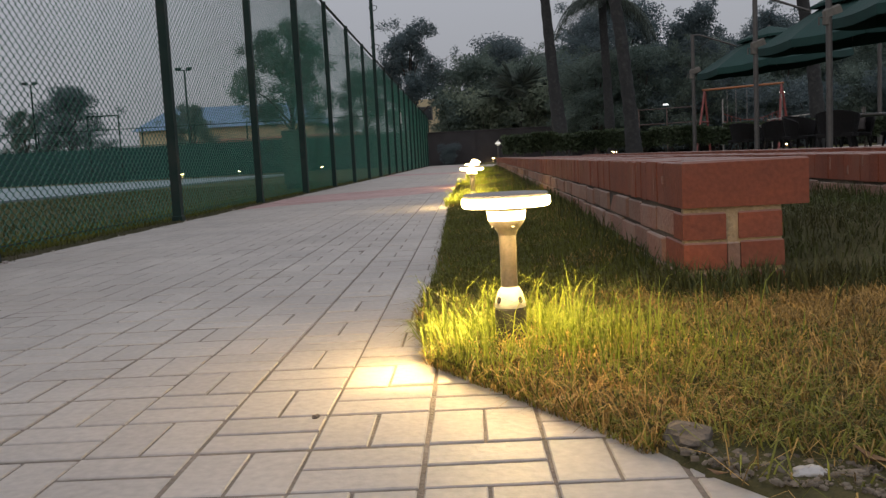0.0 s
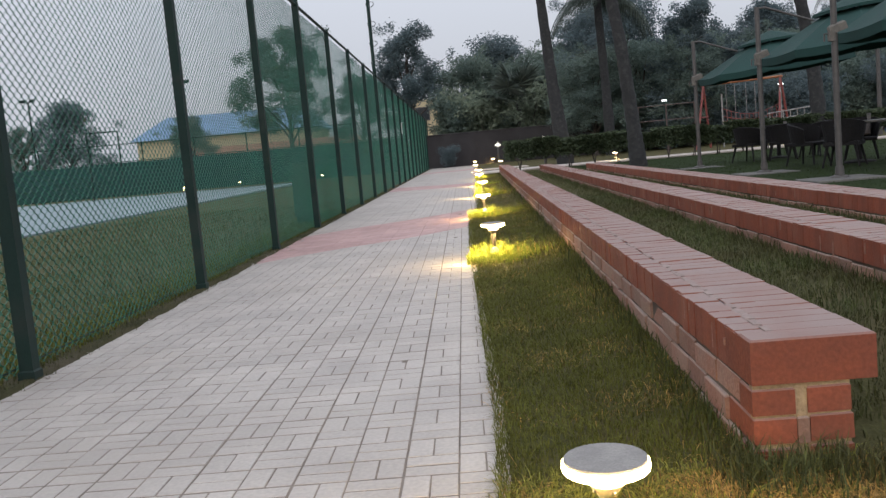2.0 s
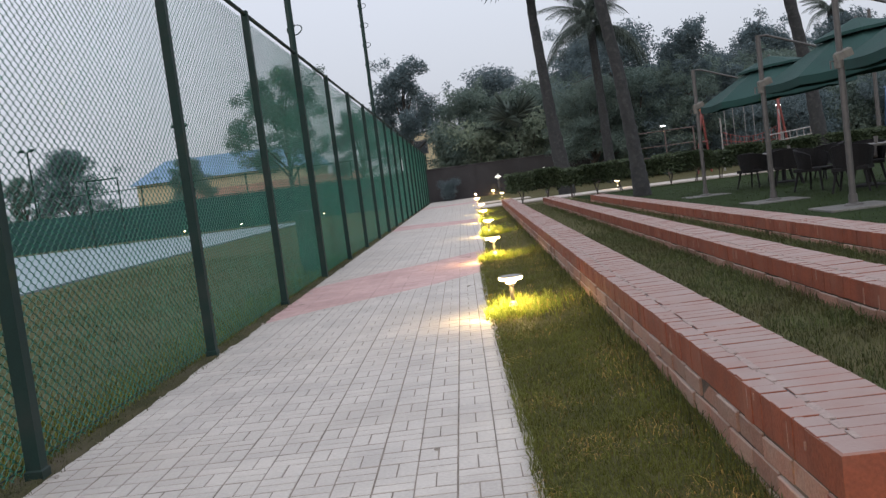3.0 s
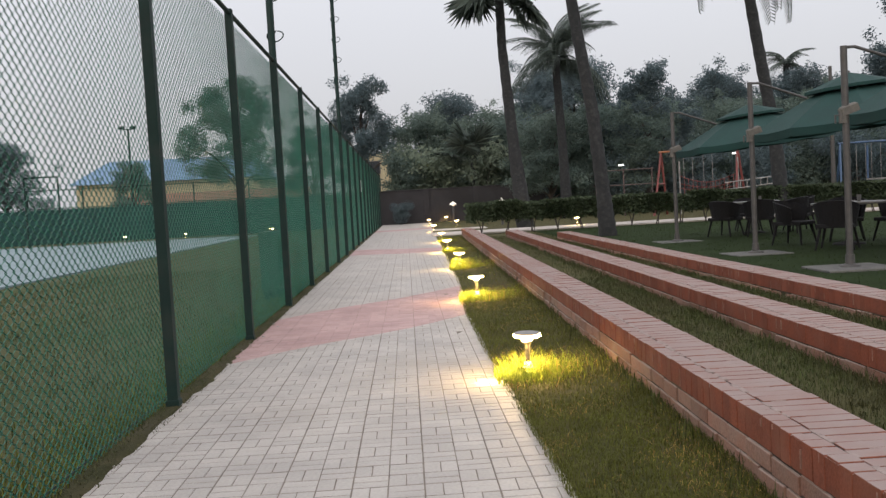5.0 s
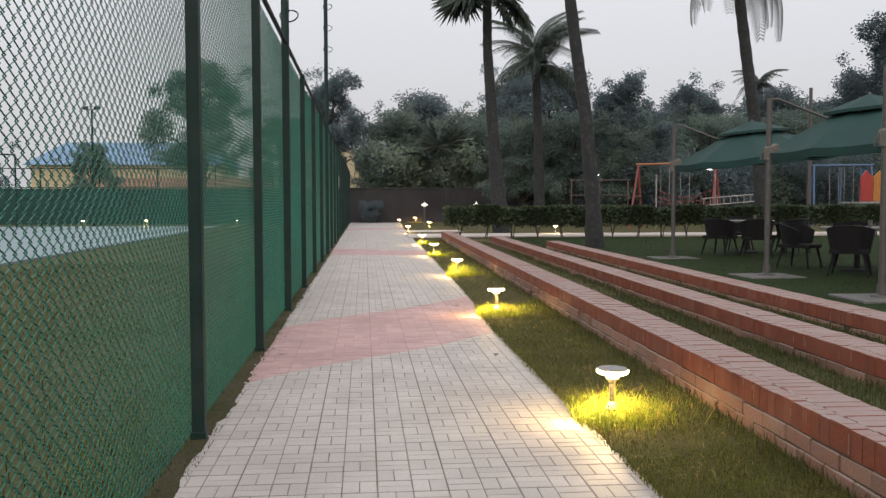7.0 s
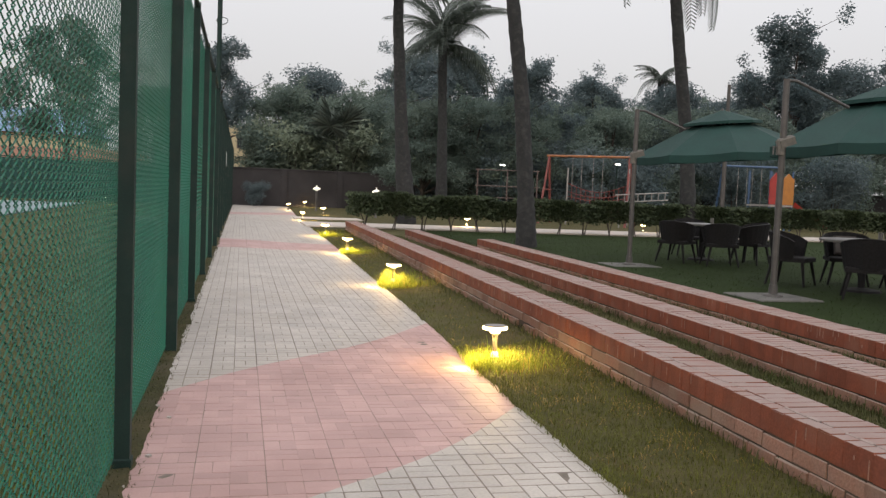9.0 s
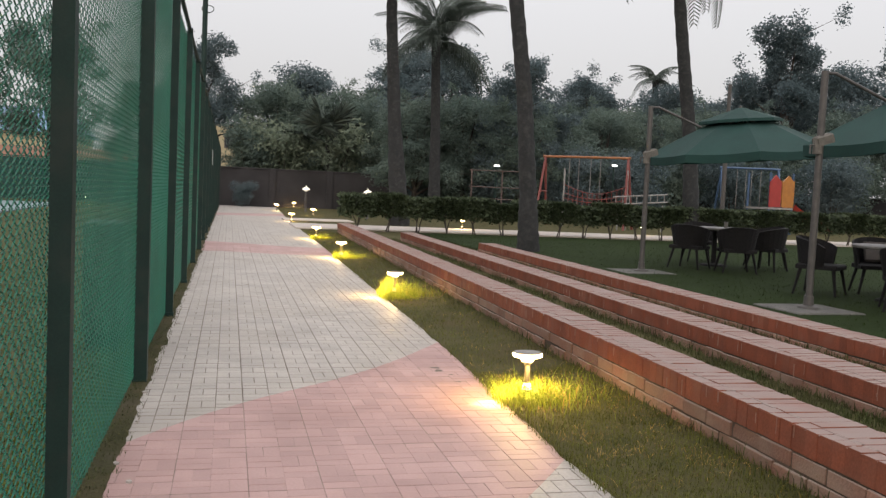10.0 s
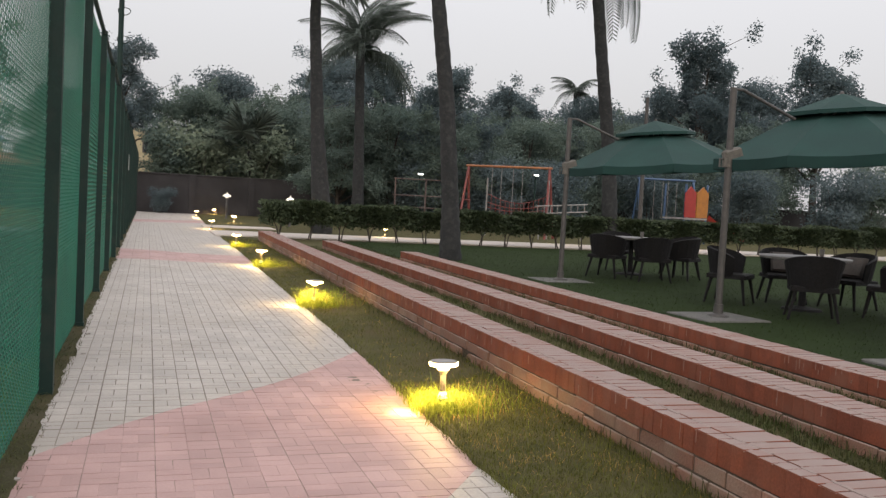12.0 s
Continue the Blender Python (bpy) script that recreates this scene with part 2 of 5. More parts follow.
M_STONE = material("grey_rubble", (0.13, 0.11, 0.09), (0.08, 0.068, 0.055), scale=14, rough=0.95, bump=0.8, fine=60, dust=(0.17, 0.13, 0.095))
M_GRIT = material("pale_soil_grit", (0.21, 0.17, 0.13), (0.12, 0.10, 0.075), scale=30, rough=0.95, bump=0.5, fine=90, island=0.4)
M_FOIL = material("crumpled_pale_litter", (0.5, 0.48, 0.46), (0.35, 0.33, 0.32), scale=30, rough=0.5, bump=0.4)
M_DEADLEAF = material("dry_brown_leaf", (0.22, 0.12, 0.055), (0.15, 0.085, 0.04), scale=30, rough=0.8, bump=0.2)


# ---------------------------------------------------------------- building helpers
def joined(pieces):
    V, F = [], []
    for v, f in pieces:
        k = len(V)
        V.extend(v)
        F.extend([tuple(i + k for i in q) for q in f])
    return V, F


def mesh_of(name, geo, mat, smooth=False):
    me = bpy.data.meshes.new(name)
    me.from_pydata([tuple(v) for v in geo[0]], [], geo[1])
    me.materials.append(mat)
    if smooth:
        me.polygons.foreach_set("use_smooth", [True] * len(me.polygons))
        me.set_sharp_from_angle(angle=radians(40))
    me.update()
    return me


def part(name, geo, mat, parent=None, label="", smooth=False):
    """One mesh object from a geometry (or a shared mesh), under a thing or a part."""
    me = geo if isinstance(geo, bpy.types.Mesh) else mesh_of(name, geo, mat, smooth)
    ob = new(name, me)
    if parent is not None:
        ob.parent = parent
    if label:
        tagged(ob, label)
    return ob


def thing(name, label, category, at=(0, 0, 0), group="", kind="", turn=0.0):
    ob = new(name)
    ob.matrix_basis = pose(*at, 0, 0, turn)
    return tagged(ob, label, category, group, kind)


def box(x0, y0, z0, x1, y1, z1, c=0.0):
    """A box whose upper edges are chamfered by c."""
    V = [(x0, y0, z0), (x1, y0, z0), (x1, y1, z0), (x0, y1, z0)]
    F = [(3, 2, 1, 0)]
    if c:
        V += [(x0, y0, z1 - c), (x1, y0, z1 - c), (x1, y1, z1 - c), (x0, y1, z1 - c)]
        V += [(x0 + c, y0 + c, z1), (x1 - c, y0 + c, z1), (x1 - c, y1 - c, z1), (x0 + c, y1 - c, z1)]
        levels = 2
    else:
        V += [(x0, y0, z1), (x1, y0, z1), (x1, y1, z1), (x0, y1, z1)]
        levels = 1
    for k in range(levels):
        a = 4 * k
        F += [(a + i, a + (i + 1) % 4, a + 4 + (i + 1) % 4, a + 4 + i) for i in range(4)]
    a = 4 * levels
    F.append((a, a + 1, a + 2, a + 3))
    return V, F


def tube(points, radii, n=8, caps=True):
    """A round bar along points."""
    P = [Vector(p) for p in points]
    if not isinstance(radii, (list, tuple)):
        radii = [radii] * len(P)
    V, F = [], []
    side = None
    for i, p in enumerate(P):
        d = (P[min(i + 1, len(P) - 1)] - P[max(i - 1, 0)]).normalized()
        if side is None:
            side = d.orthogonal().normalized()
        side = (side - d * side.dot(d)).normalized()
        other = d.cross(side)
        for k in range(n):
            a = 2 * math.pi * (k + 0.5) / n
            V.append(tuple(p + radii[i] * (math.cos(a) * side + math.sin(a) * other)))
    for i in range(len(P) - 1):
        for k in range(n):
            a, b = i * n + k, i * n + (k + 1) % n
            F.append((a, b, b + n, a + n))
    if caps:
        F.append(tuple(range(n - 1, -1, -1)))
        F.append(tuple(range((len(P) - 1) * n, len(P) * n)))
    return V, F


def lathe(profile, n=20):
    """A turned form from (radius, height) pairs."""
    V, F = [], []
    for r, z in profile:
        V += [(r * math.cos(2 * math.pi * k / n), r * math.sin(2 * math.pi * k / n), z) for k in range(n)]
    for i in range(len(profile) - 1):
        for k in range(n):
            a, b = i * n + k, i * n + (k + 1) % n
            F.append((a, b, b + n, a + n))
    F.append(tuple(range(n - 1, -1, -1)))
    F.append(tuple(range((len(profile) - 1) * n, len(profile) * n)))
    return V, F


def moved(geo, m):
    return [tuple(m @ Vector(v)) for v in geo[0]], geo[1]


# ---------------------------------------------------------------- plan
FENCE_X, FENCE_Y, BAY, FENCE_H, BAYS = -2.133, -1.303, 2.64, 2.96, 21
EDGE = ((-8, 12.0), (-1.6, 6.0), (-0.6, 3.0), (0.1, 1.2), (0.5, 0.62), (1.0, 0.30), (1.2, 0.21), (1.36, 0.12), (1.62, -0.035), (1.99, -0.080), (2.7, -0.055), (3.7, -0.062),
        (8, -0.095), (10.2, -0.085), (13.2, 0.03), (25.4, 0.25), (35, 0.32), (54, 0.8))
EDGE_Y, EDGE_V = [e[0] for e in EDGE], [e[1] for e in EDGE]
BENCH_SLOPE = 0.0178
BENCHES = ((0.558, 2.273, 28.45), (1.645, 2.10, 25.4), (2.60, 2.00, 22.3))
BENCH_TOP, BENCH_W = 0.324, 0.305


def path_edge(y):
    return float(np.interp(y, EDGE_Y, EDGE_V))


def bench_x(k, y):
    return BENCHES[k][0] + BENCH_SLOPE * (y - 2.273)


def lawn_height(x, y):
    z = 0.014 + (0.055 * min(1, max(0, (x - bench_x(0, y) + 0.42) / 0.42)) if y < 28.4 and x < bench_x(0, y) + 0.1 else 0.055 if y < 2.2 else 0) * min(1, max(0, (y - 2.2) / 2.5))
    z += 0.03 * math.exp(-((x - 0.1) ** 2 + (y - 1.62) ** 2) / 0.03)
    if y > 2.2:
        for k, (lift, end) in enumerate(((0.094, 28.4), (0.012, 28.4), (-0.106, 28.4))):
            f = min(1, max(0, (x - bench_x(k, y) - 0.06) / 0.16)) * min(1, max(0, (end - y) / 0.6)) * min(1, (y - 2.2) / 0.5)
            z += lift * f
    return z


# ---------------------------------------------------------------- ground
R = 900.0
part("ground", ([(-R, -R, -0.07), (R, -R, -0.07), (R, R, -0.07), (-R, R, -0.07)], [(0, 1, 2, 3)]), M_GROUND)
tagged(bpy.data.objects["ground"], "flat dry ground reaching to the horizon", "ground", kind="structure")

# the field beyond the fence, gently uneven
def sheet(xs, ys, height):
    V = [(x, y, height(x, y)) for y in ys for x in xs]
    w = len(xs)
    F = [(j * w + i, j * w + i + 1, (j + 1) * w + i + 1, (j + 1) * w + i) for j in range(len(ys) - 1) for i in range(w - 1)]
    return V, F


field = part("field", sheet(np.linspace(-60, -2.135, 60), np.linspace(-12, 70, 70), lambda x, y: -0.012 + 0.02 * noise.noise((x * 0.7, y * 0.7, 0))), M_COURT_GRASS)
tagged(field, "worn green and brown field grass beyond the fence", "grass", kind="structure")
court = part("court", joined([box(-40, 10, -0.03, -8.3, 46.5, 0.03)]), M_COURT)
tagged(court, "pale blue hard court surface seen through the fence", "court", kind="structure")

# lawn: one sheet from the path's ragged edge to the far right
LX = [0, 0.02, 0.06, 0.14, 0.25, 0.4, 0.55, 0.7, 0.85, 1.0, 1.15, 1.3, 1.5, 1.7, 1.85, 2.0, 2.2, 2.4, 2.6, 2.8, 3.0, 3.3, 3.7, 4.2, 5, 6, 8, 10, 14, 20, 30, 50]
LY = list(np.arange(-8, 0, 1.0)) + list(np.arange(0, 4, 0.07)) + list(np.arange(4, 14, 0.16)) + list(np.arange(14, 54.1, 0.5))
V, F = [], []
for y in LY:
    e = path_edge(y) + (0.02 * noise.noise((y * 6, 1, 3)) + 0.012 * noise.noise((y * 19, 5, 3))) * (1 if y < 30 else 3)
    for i, dx in enumerate(LX):
        x = e + dx
        z = -0.02 if i == 0 else lawn_height(x, y) - (0.008 if i == 1 else 0) + 0.008 * noise.noise((x * 5, y * 5, 0))
        V.append((x, y, z))
w = len(LX)
F = [(j * w + i, j * w + i + 1, (j + 1) * w + i + 1, (j + 1) * w + i) for j in range(len(LY) - 1) for i in range(w - 1)]
lawn = part("lawn", (V, F), M_SOIL, smooth=True)
tagged(lawn, "uneven lawn with green and dry patches beside the path", "lawn", kind="structure")
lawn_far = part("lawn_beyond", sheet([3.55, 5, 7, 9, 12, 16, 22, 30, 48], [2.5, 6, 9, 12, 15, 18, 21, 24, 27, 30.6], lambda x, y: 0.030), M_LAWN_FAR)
tagged(lawn_far, "even mown green lawn under the umbrellas", "lawn", kind="structure")

walkway = part("walkway", joined([box(0.2, 31.2, 0.0, 48, 34.0, 0.05, 0.01)]), M_WALKWAY)
tagged(walkway, "pale concrete walkway behind the clipped hedge", "walkway", kind="structure")
walkway_b = part("side_walkway", joined([box(0.2, 36.6, 0.0, 2.6, 38.2, 0.045, 0.01)]), M_WALKWAY)
tagged(walkway_b, "short pale concrete side walkway", "walkway", kind="structure")

# dirt that has washed over the path's edge along the fence
V = []
VY = list(np.arange(0.5, 22, 0.05)) + list(np.arange(22, 54, 0.3))
for y in VY:
    e = -2.072 + 0.05 * noise.noise((y * 1.7, 3, 0)) + 0.02 * noise.noise((y * 9, 8, 0))
    V += [(FENCE_X - 0.16, y, -0.004), (0.5 * (FENCE_X + e), y, 0.012 + 0.006 * noise.noise((y * 5, 0, 2))), (e - 0.02, y, 0.005), (e, y, -0.006)]
verge_strip = part("verge", (V, [(4 * j + i, 4 * j + i + 1, 4 * j + 5 + i, 4 * j + 4 + i) for j in range(len(VY) - 1) for i in range(3)]), M_VERGE, smooth=True)
tagged(verge_strip, "strip of bare soil along the foot of the fence", "soil", kind="structure")

# ---------------------------------------------------------------- benches of brick
def brick_bench(k):
    x0, ya, yb = BENCHES[k]
    bench = thing("brick_bench", ("long low bench wall of red bricks on edge over weathered courses", "long brick bench wall standing in the lawn terrace",
                                  "far brick bench wall with dusty coping")[k], "bench", (bench_x(k, ya), ya, -0.029 if k else 0), "brick benches",
                  turn=-math.degrees(math.atan(BENCH_SLOPE)))
    length = yb - ya
    part("mortar_core", box(0.0075, 0.03, -0.05, 0.233, length - 0.012, BENCH_TOP - 0.113), M_MORTAR, bench, "recessed mortar core coloured dark like shaded joints")
    part("end_mortar", box(0.004, 0.006, -0.05, 0.241, 0.03, BENCH_TOP - 0.113), M_MORTAR_END, bench, "yellowish mortar on the end")
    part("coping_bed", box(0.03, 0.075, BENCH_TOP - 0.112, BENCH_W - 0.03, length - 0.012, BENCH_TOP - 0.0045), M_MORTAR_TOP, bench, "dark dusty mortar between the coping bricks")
    for a, b in ((0.0012, 0.03), (BENCH_W - 0.03, BENCH_W - 0.0012)):
        part("red_wash", box(a, 0.075, BENCH_TOP - 0.112, b, length - 0.012, BENCH_TOP - 0.0075), M_BRICK_RED, bench, "red-washed joints on the coping's face")
    rng = random.Random(40 + k)
    # coping: a full and a half brick on edge side by side, with a smeared joint along them; the end is one smooth block
    half, full = 0.0775, 0.2205
    kinds = (("half_brick", half / 2, half), ("coping_brick", BENCH_W - full / 2, full))
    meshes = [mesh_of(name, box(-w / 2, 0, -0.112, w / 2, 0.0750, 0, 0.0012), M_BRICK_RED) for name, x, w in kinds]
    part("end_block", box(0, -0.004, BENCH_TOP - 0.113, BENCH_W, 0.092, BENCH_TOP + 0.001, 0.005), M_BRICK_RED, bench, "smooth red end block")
    rest, smear, drips = [], [], []
    for row, (name, x, w) in enumerate(kinds):
        y, i = 0.096, 0
        while y < length - 0.1:
            d = 0.0832 + rng.uniform(-0.003, 0.003)
            m = pose(x + rng.uniform(-0.003, 0.003), y, BENCH_TOP + rng.uniform(-0.003, 0.001), rng.uniform(-0.5, 0.5), rng.uniform(-0.4, 0.4), rng.uniform(-0.7, 0.7))
            if row == 0 and i == 0:
                m = m @ Matrix.Diagonal((1, 0.5, 1, 1))
                d *= 0.55
            if i < (130, 60, 50)[k]:
                part(name, meshes[row], None, bench).matrix_basis = m
            else:
                rest.append(moved(box(-w / 2, 0, -0.112, w / 2, 0.0750, 0, 0.0012), m))
            if row == 1 and rng.random() < 0.8:
                a, b = half - rng.uniform(0.001, 0.012), half + 0.008 + rng.uniform(0.0, 0.012)
                smear.append(box(a, y, BENCH_TOP - 0.02, b, y + rng.uniform(0.05, 0.088), BENCH_TOP + rng.uniform(0.0002, 0.0014), 0.0008))
            if rng.random() < 0.42:
                a = rng.uniform(-0.49, 0.2)
                smear.append(moved(box(a * w, -0.0075, -0.02, min(0.49, a + rng.uniform(0.2, 0.6)) * w, 0.001, rng.uniform(-0.003, -0.0005)), Matrix.Translation(m.translation)))
            y, i = y + d, i + 1
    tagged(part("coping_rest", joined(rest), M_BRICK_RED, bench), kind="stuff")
    for _ in range(int(length * 3.5)):
        y, z = rng.uniform(0.1, length - 0.2), BENCH_TOP - 0.004 - 0.05 * rng.random() ** 2
        drips.append(box(-0.0042, y, z - rng.uniform(0.015, 0.085), 0.002, y + rng.uniform(0.002, 0.007), z))
    tagged(part("drip_mortar", joined(drips), M_DRIP, bench, "pinkish mortar drips on the coping's face"), kind="stuff")
    tagged(part("smeared_mortar", joined(smear), M_SMEAR, bench, "pale mortar smeared over the coping joints"), kind="stuff")
    # courses of stretchers on both faces and a short one on the end
    stretcher = mesh_of("brick", box(0, 0, 0, 0.105, 0.222, 0.066, 0.004), M_BRICK)
    rest, ends = [], []
    for c in range(4):
        z = BENCH_TOP - 0.113 - 0.077 * (c + 1)
        y, first = (0.0 if c % 2 else -0.116), True
        while y < length - 0.1:
            for face in (0, 1):
                m = pose((0.0 if face == 0 else 0.14) + rng.uniform(-0.006, 0.005), max(y, 0), z + rng.uniform(-0.004, 0.004), rng.uniform(-0.7, 0.7), rng.uniform(-1.5, 1.5), rng.uniform(-1.1, 1.1))
                short = y < 0
                geo = box(0, 0, 0, 0.105, 0.108 if short else 0.222, 0.066, 0.004)
                if y < 0.1:
                    ends.append(moved(geo, m))
                elif face == 0 and not short and y < (7.0 if k == 0 else 3.0):
                    part("brick", stretcher, None, bench).matrix_basis = m
                else:
                    rest.append(moved(geo, m))
            y += 0.232
        if c % 2:
            rest.append(box(0.108, -0.003, z, 0.137, 0.1, z + 0.066, 0.003))
    for geo in ends:
        part("end_brick", geo, M_BRICK_RED, bench)
    tagged(part("brick_rest", joined(rest), M_BRICK, bench), kind="stuff")
    return bench


for k in range(3):
    brick_bench(k)


# ---------------------------------------------------------------- chain-link fence
def chain_link(count, z0, z1, h, r, hook):
    """Zigzag wires for one bay; where hook is given, each bend reaches past its neighbour and wraps round it."""
    V, F = [], []
    pitch = BAY / count
    rows = int((z1 - z0) / h)
    for k in range(count):
        y = (k + 0.5) * pitch
        start = len(V)
        way = []
        for i in range(rows + 1):
            s = 1 if (i + k) % 2 else -1
            z = z0 + i * h
            if hook:
                way += [(0.0035 * s, y + s * (pitch / 2 + 0.0022), z - 0.0042), (-0.0035 * s, y + s * (pitch / 2 + 0.0022), z + 0.0042)]
            else:
                way.append((0.003 * s, y + s * (pitch / 2 + 0.001), z))
        for x, cy, cz in way:
            for a in (0.5, 2.6, 4.7):
                V.append((x + r * math.cos(a), cy + 0.7 * r * math.sin(a), cz + 0.7 * r * math.sin(a)))
        for i in range(len(way) - 1):
            for q in range(3):
                a, b = start + 3 * i + q, start + 3 * i + (q + 1) % 3
                F.append((a, b, b + 3, a + 3))
    return V, F


fence = thing("chain_link_fence", "tall dark green chain-link fence with steel posts along the path", "fence", (FENCE_X, FENCE_Y, 0), kind="structure")
net = mesh_of("wire_mesh", chain_link(76, 0.04, FENCE_H - 0.03, 0.0262, 0.0027, True), M_WIRE)
far_net = mesh_of("wire_mesh", chain_link(44, 0.04, FENCE_H - 0.03, 0.045, 0.0032, False), M_WIRE)
post = mesh_of("post", joined([box(-0.032, -0.032, -0.05, 0.032, 0.032, FENCE_H + 0.03, 0.004), box(-0.039, -0.039, -0.02, 0.039, 0.039, 0.05, 0.01)]), M_POST)
tall_post = mesh_of("post", joined([box(-0.04, -0.04, -0.05, 0.04, 0.04, FENCE_H + 0.03, 0.004), tube([(0, 0, FENCE_H), (0, 0, 7.6)], 0.045, 10)]), M_POST)
TALL = (5, 9)
for i in range(BAYS + 1):
    b = part("post", tall_post if i in TALL else post, None, fence, "tall pole rising above the fence" if i in TALL else "")
    b.matrix_basis = pose(0, i * BAY, 0)
    if i < BAYS:
        part("wire_mesh", net if 1 <= i <= 5 else far_net, None, fence, "green plastic-coated diamond wire mesh" if i == 0 else "").matrix_basis = pose(-0.037, i * BAY, 0)
    if i in TALL:
        for j in range(9):
            z = 3.25 + j * 0.48
            loop = [(0.045 + 0.17 * math.sin(a) * 0.6, 0.05 * math.cos(a * 1.5), z + 0.07 * math.cos(a)) for a in np.linspace(0, 5.2, 12)]
            part("wire_hook", tube([(0.0, 0, z - 0.05)] + loop, 0.008, 5), M_POST, b)
part("top_rail", tube([(0, 0, FENCE_H), (0, BAYS * BAY, FENCE_H)], 0.022, 8), M_POST, fence)
part("bottom_wire", tube([(-0.043, 0, 0.06), (-0.043, BAYS * BAY, 0.06)], 0.004, 5), M_POST, fence)

# far fence of the court with its windscreen
far_fence = thing("court_fence", "far court fence with a dark teal windscreen net", "fence", (-46, 47.6, 0), kind="structure")
screen_w = 43.0
waves = np.linspace(0, screen_w, 120)
part("windscreen", ([(x, 0.03 * math.sin(x * 2.1) + d, z) for d in (0, 0.006) for z in (0.1, 1.9) for x in waves],
                    [(d * 240 + i, d * 240 + i + 1, d * 240 + 121 + i, d * 240 + 120 + i) for d in (0, 1) for i in range(119)]), M_SCREEN, far_fence, "dark teal windscreen net")
for i in range(16):
    part("post", tube([(i * 2.86, 0.06, -0.05), (i * 2.86, 0.06, 2.95)], 0.04, 8), M_POST, far_fence)
for z in (1.95, 2.9):
    part("rail", tube([(0, 0.06, z), (screen_w, 0.06, z)], 0.025, 6), M_POST, far_fence)


# ---------------------------------------------------------------- bollard lamps
def bollard(name, at, label, lean=0.0, size=1.0, beam=False):
    lamp = thing(name, label, "bollard lamp", at, "bollard lamps along the path")
    lamp.matrix_basis = pose(*at, lean, lean * 0.6, 0) @ Matrix.Diagonal((size, size, size, 1))
    part("sleeve", lathe([(0.031, -0.04), (0.032, 0.0), (0.031, 0.066), (0.028, 0.069)], 20), M_LAMP_DARK, lamp, "black base sleeve", True)
    collar = part("collar", lathe([(0.031, 0.069), (0.031, 0.076), (0.024, 0.100), (0.018, 0.108), (0.0165, 0.11)], 20), M_LAMP_UNDER, lamp, "pale cast collar", True)
    for k in range(4):
        a = math.radians(90 * k + 40)
        part("slot", moved(lathe([(0.004, -0.002), (0.004, 0.002)], 10), pose(0.0293 * math.cos(a), 0.0293 * math.sin(a), 0.085, 0, 75, math.degrees(a)) @ Matrix.Diagonal((1.7, 1, 1, 1))), M_LAMP_DARK, collar)
    part("stem", lathe([(0.017, 0.108), (0.0165, 0.16), (0.0175, 0.212)], 18), M_LAMP_GREY, lamp, "", True)
    neck = part("neck", lathe([(0.017, 0.21), (0.022, 0.222), (0.034, 0.236), (0.036, 0.242)], 20), M_LAMP_GREY, lamp, "", True)
    for k in range(4):
        a = math.radians(90 * k + 20)
        part("bolt", moved(lathe([(0.0035, -0.003), (0.0035, 0.002)], 8), pose(0.0285 * math.cos(a), 0.0285 * math.sin(a), 0.230, 0, 60, math.degrees(a))), M_LAMP_DARK, neck)
    part("diffuser_cone", lathe([(0.036, 0.242), (0.038, 0.256), (0.040, 0.262)], 24), M_LAMP_CONE, lamp, "lit frosted cone", True)
    part("light_ring", lathe([(0.079, 0.2675), (0.0835, 0.2678), (0.0868, 0.271), (0.0878, 0.277), (0.0870, 0.2858), (0.06, 0.2858)], 36), M_LAMP_RING, lamp, "glowing warm white ring", True)
    part("underside", lathe([(0.038, 0.2640), (0.0790, 0.2675), (0.0795, 0.2690), (0.04, 0.2690)], 36), M_LAMP_UNDER, lamp)
    part("cap", lathe([(0.06, 0.2858), (0.0830, 0.2859), (0.0836, 0.287), (0.0832, 0.2925), (0.081, 0.2945), (0.03, 0.296), (0.005, 0.2965)], 36), M_LAMP_TOP, lamp, "dusty flat disc cap", True)
    light = new("bulb", bpy.data.lights.new("bulb", 'AREA'))
    light.data.shape, light.data.size, light.data.energy, light.data.color = 'DISK', 0.15 * size, LAMP_WATTS * (1.0 if size == 1.0 else 0.7), LAMP_COLOR
    light.matrix_world = pose(at[0], at[1], at[2] + 0.2595 * size)
    if beam:
        # the brighter diode under the disc, turned to the paving
        spot = new("diode", bpy.data.lights.new("diode", 'SPOT'))
        spot.data.energy, spot.data.color, spot.data.spot_size, spot.data.spot_blend, spot.data.shadow_soft_size = BEAM_WATTS * size ** 4, LAMP_COLOR, radians(50), 1.0, 0.012
        spot.matrix_world = look((at[0] - 0.060 * size, at[1] - 0.012 * size, at[2] + 0.2595 * size), (at[0] - 0.20 * size ** 2, at[1] - 0.04, 0))
    return lamp


LAMPS = ((0.099, 1.625), (0.076, 6.783), (0.118, 11.30), (0.21, 16.16), (0.25, 21.38), (0.32, 26.6), (0.38, 35.6), (0.52, 47.6), (1.68, 53.0), (1.66, 41.9))
for i, (x, y) in enumerate(LAMPS):
    bollard("bollard_lamp", (x, y, 0.002 if i else 0.04), "short grey bollard lamp with glowing ring in " + ("long grass" if i < 6 else "the lawn"), (0, 1.0, -1.5, 1, 0, 2)[i % 6], 1.0 if i else 0.88, i < 6)
for x, y in ((5.66, 33.6), (12.4, 34.4), (18.2, 34.8)):
    bollard("bollard_lamp", (x, y, 0.04 if y < 34 else 0.0), "short grey bollard lamp with a glowing ring behind the hedge")
